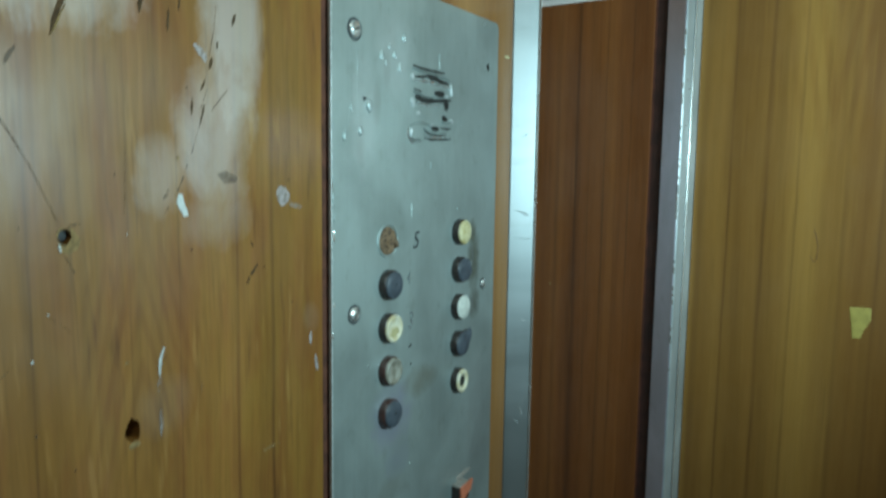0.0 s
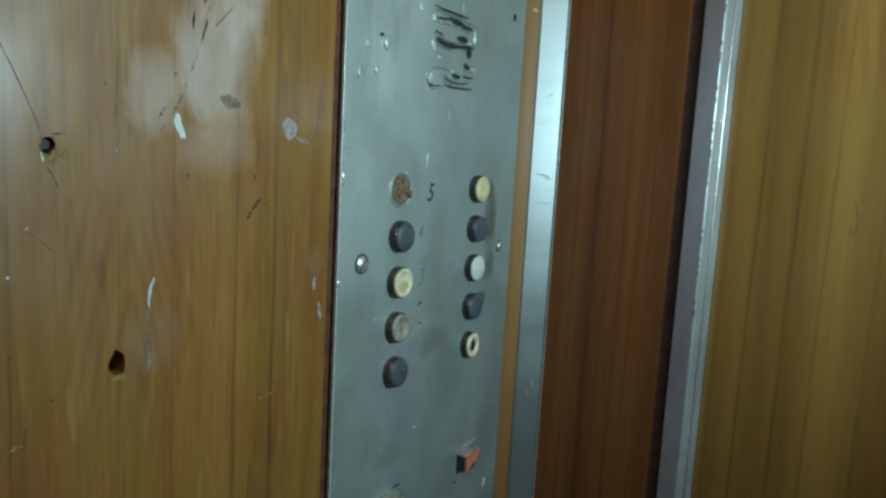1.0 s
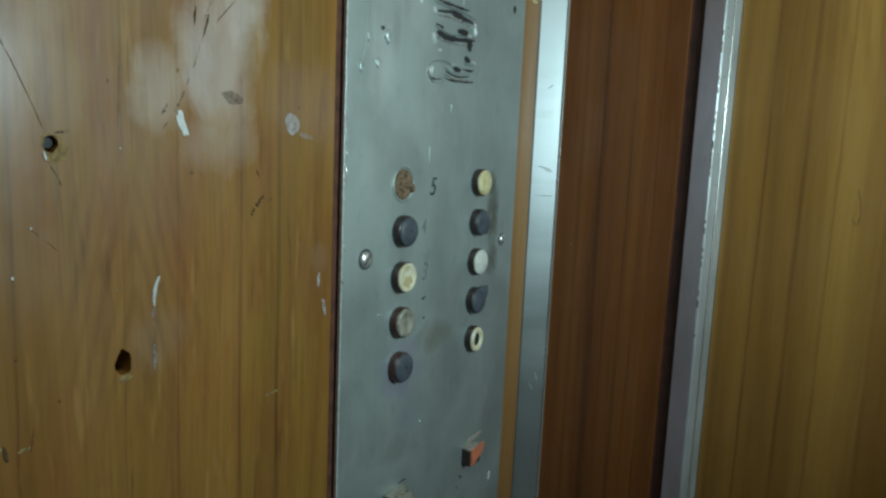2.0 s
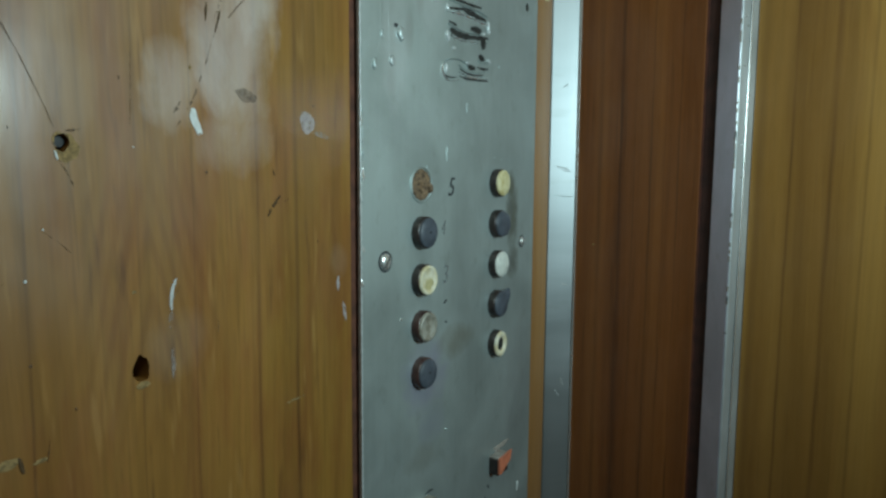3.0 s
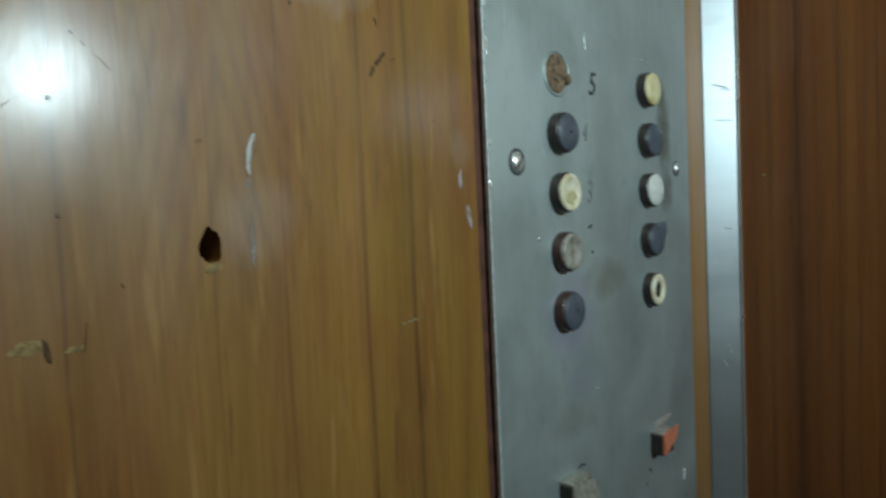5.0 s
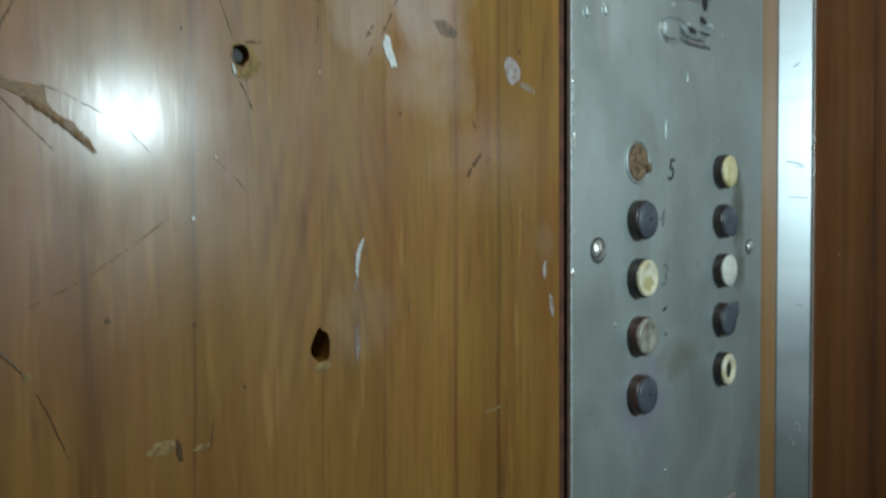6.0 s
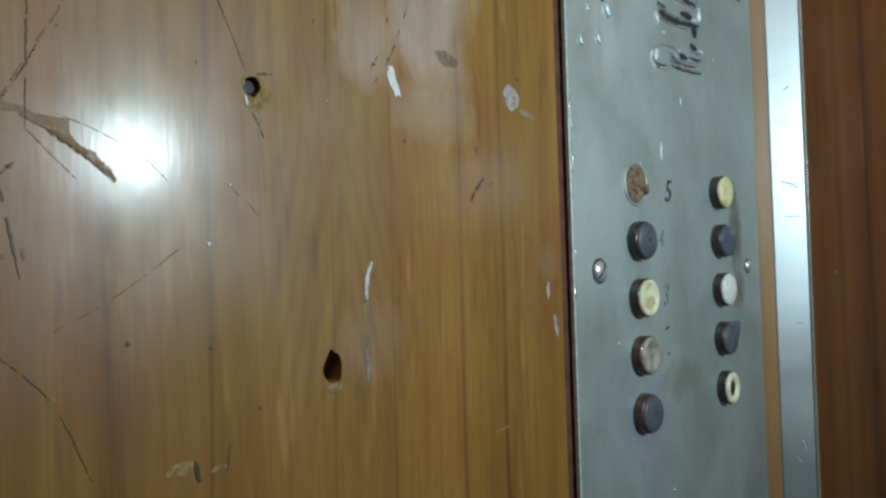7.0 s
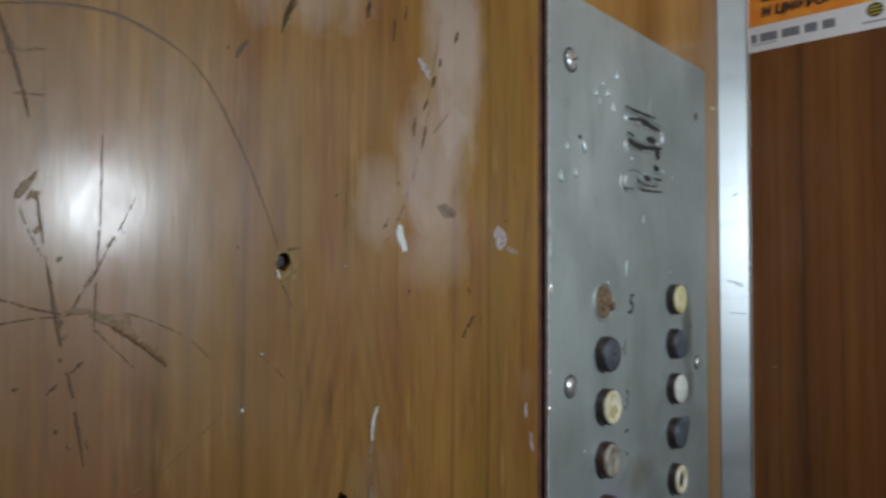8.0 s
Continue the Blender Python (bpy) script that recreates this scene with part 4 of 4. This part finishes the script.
# vandalised speaker slots: near-black surface strokes for the shade in torn openings, between melted, bright-edged lips
for i, (pts, w) in enumerate((
        ([(0.6265, 1.5975), (0.6433, 1.5960), (0.6600, 1.5962), (0.6770, 1.5966)], 0.0026),
        ([(0.6290, 1.5882), (0.6400, 1.5893), (0.6496, 1.5908)], 0.0022),
        ([(0.6470, 1.5912), (0.6560, 1.5903), (0.6660, 1.5892), (0.6840, 1.5878)], 0.0056),
        ([(0.6283, 1.5782), (0.6400, 1.5766)], 0.0020),
        ([(0.6600, 1.5780), (0.6690, 1.5776), (0.6770, 1.5782)], 0.0046),
        ([(0.6300, 1.5722), (0.6395, 1.5712), (0.6500, 1.5704), (0.6620, 1.5704)], 0.0058),
        ([(0.6580, 1.5708), (0.6700, 1.5718), (0.6885, 1.5738)], 0.0034),
        ([(0.6790, 1.5725), (0.6800, 1.5690), (0.6808, 1.5640)], 0.0085),
        ([(0.6725, 1.5572), (0.6775, 1.5566), (0.6825, 1.5562)], 0.0048),
        ([(0.6560, 1.5478), (0.6620, 1.5470), (0.6680, 1.5474)], 0.0046),
        ([(0.6700, 1.5484), (0.6800, 1.5480), (0.6890, 1.5488)], 0.0018),
        ([(0.6440, 1.5442), (0.6540, 1.5418), (0.6660, 1.5414), (0.6815, 1.5432)], 0.0016),
        ([(0.6440, 1.5388), (0.6540, 1.5374), (0.6700, 1.5378), (0.6890, 1.5392)], 0.0020),
        ([(0.6205, 1.5405), (0.6225, 1.5375), (0.6300, 1.5360), (0.6400, 1.5372)], 0.0014))):
    part("torn_slot", stroke(arc_points(pts), w, PLATE_Y - 0.0003, 200 + i, 0.0001, True, 0.35), SOOT_AND_SHADE, grille)
for i, (pts, w, h) in enumerate((
        ([(0.6260, 1.5950), (0.6420, 1.5935), (0.6540, 1.5940), (0.6700, 1.5930), (0.6860, 1.5905)], 0.0030, 0.0016),
        ([(0.6260, 1.5850), (0.6420, 1.5862), (0.6560, 1.5862), (0.6700, 1.5850), (0.6880, 1.5850)], 0.0030, 0.0015),
        ([(0.6265, 1.5762), (0.6360, 1.5745), (0.6480, 1.5735), (0.6600, 1.5742), (0.6740, 1.5748)], 0.0024, 0.0014),
        ([(0.6290, 1.5680), (0.6400, 1.5668), (0.6560, 1.5668), (0.6700, 1.5680)], 0.0026, 0.0015),
        ([(0.6230, 1.5478), (0.6330, 1.5505), (0.6442, 1.5510), (0.6520, 1.5495), (0.6560, 1.5455)], 0.0018, 0.0012),
        ([(0.6215, 1.5460), (0.6200, 1.5410), (0.6240, 1.5350), (0.6320, 1.5338), (0.6430, 1.5355)], 0.0018, 0.0013),
        ([(0.6430, 1.5465), (0.6520, 1.5438), (0.6660, 1.5438), (0.6820, 1.5456)], 0.0022, 0.0013),
        ([(0.6430, 1.5415), (0.6540, 1.5396), (0.6680, 1.5396), (0.6880, 1.5412)], 0.0022, 0.0013),
        ([(0.6720, 1.5535), (0.6800, 1.5530), (0.6880, 1.5545)], 0.0026, 0.0014))):
    part("bent_lip", stroke(arc_points(pts), w, PLATE_Y - 0.0001, 220 + i, h, True, 0.5), BRIGHT_STEEL if i % 2 else STEEL, grille)
# pale lumps at the lip ends, their glints put into the colour
for i, (x, z, rx, rz, turn) in enumerate(((0.6882, 1.5825, 0.0016, 0.0056, 0.1), (0.6262, 1.5880, 0.0020, 0.0026, 0.0), (0.6268, 1.5668, 0.0020, 0.0042, 0.5), (0.6895, 1.5552, 0.0032, 0.0014, -0.3),
                                         (0.6354, 1.5589, 0.0026, 0.0011, 0.1), (0.6250, 1.5425, 0.0016, 0.0036, -0.2), (0.6800, 1.5765, 0.0028, 0.0012, 0.4), (0.6560, 1.5500, 0.0020, 0.0012, 0.0))):
    part("bent_lip", blob(ragged(x, z, rx, rz, 16, 0.25, 260 + i, turn), PLATE_Y, 0.0014), GLINT, grille, "", True)

# runs of dried lacquer, each ending in a blister; a pale lump paints the glint on its wet-looking lower rim
for i, (pts, w) in enumerate((([(0.5457, 1.602), (0.5457, 1.556), (0.5405, 1.539)], 0.0011), ([(0.5536, 1.602), (0.5545, 1.570), (0.5557, 1.542)], 0.0010), ([(0.6113, 1.6265), (0.6084, 1.6083), (0.6046, 1.601)], 0.0014),
                           ([(0.627, 1.486), (0.6265, 1.468)], 0.0012), ([(0.7334, 1.635), (0.7352, 1.592)], 0.0008), ([(0.545, 1.485), (0.544, 1.465)], 0.0009))):
    part("drip", stroke(arc_points(pts), w * 1.9, PLATE_Y - 0.00002, 500 + i, 0.00011, True, 0.5), STEEL, plate_thing)
for i, (x, z, rx, rz) in enumerate(((0.5842, 1.5991, 0.0026, 0.0040), (0.6015, 1.6016, 0.0022, 0.0032), (0.6086, 1.5928, 0.0020, 0.0040), (0.6138, 1.6170, 0.0024, 0.0036), (0.5680, 1.5590, 0.0040, 0.0052),
                                    (0.5392, 1.5352, 0.0026, 0.0042), (0.5577, 1.5395, 0.0026, 0.0040), (0.5946, 1.6071, 0.0018, 0.0026), (0.5470, 1.5560, 0.0018, 0.0030), (0.5900, 1.5940, 0.0014, 0.0026))):
    part("blister", blob(ragged(x, z, rx, rz, 26, 0.08, 520 + i), PLATE_Y, rx * 0.5), STEEL, plate_thing, "", True)
    part("glint", blob(ragged(x + rx * 0.25, z - rz * 0.55, rx * 0.28, rz * 0.20, 26, 0.1, 540 + i), PLATE_Y - rx * 0.28, rx * 0.3), GLINT, plate_thing, "", True)
part("dent", blob(ragged(0.5624, 1.5640, 0.0024, 0.0016, 26, 0.15, 560), PLATE_Y - 0.0001, 0.0001), INK, plate_thing)

# dried glue drops and small dents
for i, (x, z, rx, rz) in enumerate(((0.627, 1.477, 0.0008, 0.0060), (0.526, 1.487, 0.0012, 0.0060), (0.527, 1.474, 0.0009, 0.0030), (0.628, 1.3535 - 0.1, 0.001, 0.001), (0.568, 1.3550, 0.0011, 0.0013),
                                   (0.692, 1.4745, 0.0007, 0.0007), (0.703, 1.4750, 0.0008, 0.0010), (0.714, 1.4738, 0.0007, 0.0008), (0.708, 1.553, 0.0008, 0.0010), (0.600, 1.465, 0.0006, 0.003), (0.656, 1.515, 0.0006, 0.004),
                                   (0.7483, 1.6520, 0.0009, 0.0011), (0.668, 1.605, 0.0005, 0.006))):
    part("drop", blob(ragged(x, z, rx, rz, 14, 0.25, 300 + i), PLATE_Y, min(rx, rz) * 0.8), BRIGHT_STEEL if i in (4, 11) else STEEL, plate_thing)
part("drop", blob(ragged(0.805, 1.6290, 0.0065, 0.0013, 12, 0.25, 350), 0.0, 0.0006), CREAM_CAP, wall_side)

# ---- paper notice on the narrow leaf ----
POSTER_X = LEAF_X - 0.0006
notice = new("paper_notice")
tagged(notice, "orange and white printed paper notice stuck on the door", "poster")
part("sheet", box((POSTER_X, -0.1430, 1.684), (LEAF_X - 0.0001, -0.0230, 1.860)), PAPER_WHITE, notice)
part("orange_field", box((POSTER_X - 0.0003, -0.1430, 1.7080), (POSTER_X - 0.0001, -0.0230, 1.860)), PAPER_ORANGE, notice)
part("yellow_field", box((POSTER_X - 0.0005, -0.1430, 1.7085), (POSTER_X - 0.0003, -0.1180, 1.750)), PAPER_YELLOW, notice)
lettering("headline", "И ЦИФРОВО", 0.0116, (POSTER_X - 0.0006, -0.0695, 1.7195), PRINT_BLACK, notice, 0.15, (90, 0, -90), 0.0001, 0.0006, 1.0)
for i, (y0, y1) in enumerate(((-0.035, -0.062), (-0.066, -0.085), (-0.089, -0.115))):
    part("print_bar", box((POSTER_X - 0.0006, y1, 1.7300), (POSTER_X - 0.0004, y0, 1.7395)), PRINT_BLACK, notice)
for y0, y1 in ((-0.0250, -0.0300), (-0.0330, -0.0480), (-0.0520, -0.0670), (-0.0715, -0.0815), (-0.0860, -0.0960)):
    part("print_bar", box((POSTER_X - 0.0003, y1, 1.6925), (POSTER_X - 0.0001, y0, 1.7005)), PRINT_GREY, notice)
part("print_bar", box((POSTER_X - 0.0003, -0.0480, 1.6900), (POSTER_X - 0.0001, -0.0250, 1.6908)), PRINT_GREY, notice)


def disc(y, z, r0, x, squash=1.0, n=28):
    bm = bmesh.new()
    f = bm.faces.new([bm.verts.new((x, y + r0 * math.cos(2 * math.pi * i / n), z + squash * r0 * math.sin(2 * math.pi * i / n))) for i in range(n)])
    top = bmesh.ops.extrude_face_region(bm, geom=[f])
    for v in top["geom"]:
        if isinstance(v, bmesh.types.BMVert):
            v.co.x -= 0.0002
    return bm


part("round_mark", disc(-0.1265, 1.7000, 0.0062, POSTER_X - 0.0001), PRINT_BLACK, notice)
for dz, w in ((0.0028, 0.0040), (-0.0002, 0.0056), (-0.0033, 0.0040)):
    part("mark_stripe", box((POSTER_X - 0.0006, -0.1265 - w, 1.7000 + dz - 0.0004), (POSTER_X - 0.0004, -0.1265 + w, 1.7000 + dz + 0.0004)), PAPER_YELLOW, notice)
part("print_bar", box((POSTER_X - 0.0003, -0.1360, 1.6895), (POSTER_X - 0.0001, -0.1170, 1.6908)), PRINT_GREY, notice)
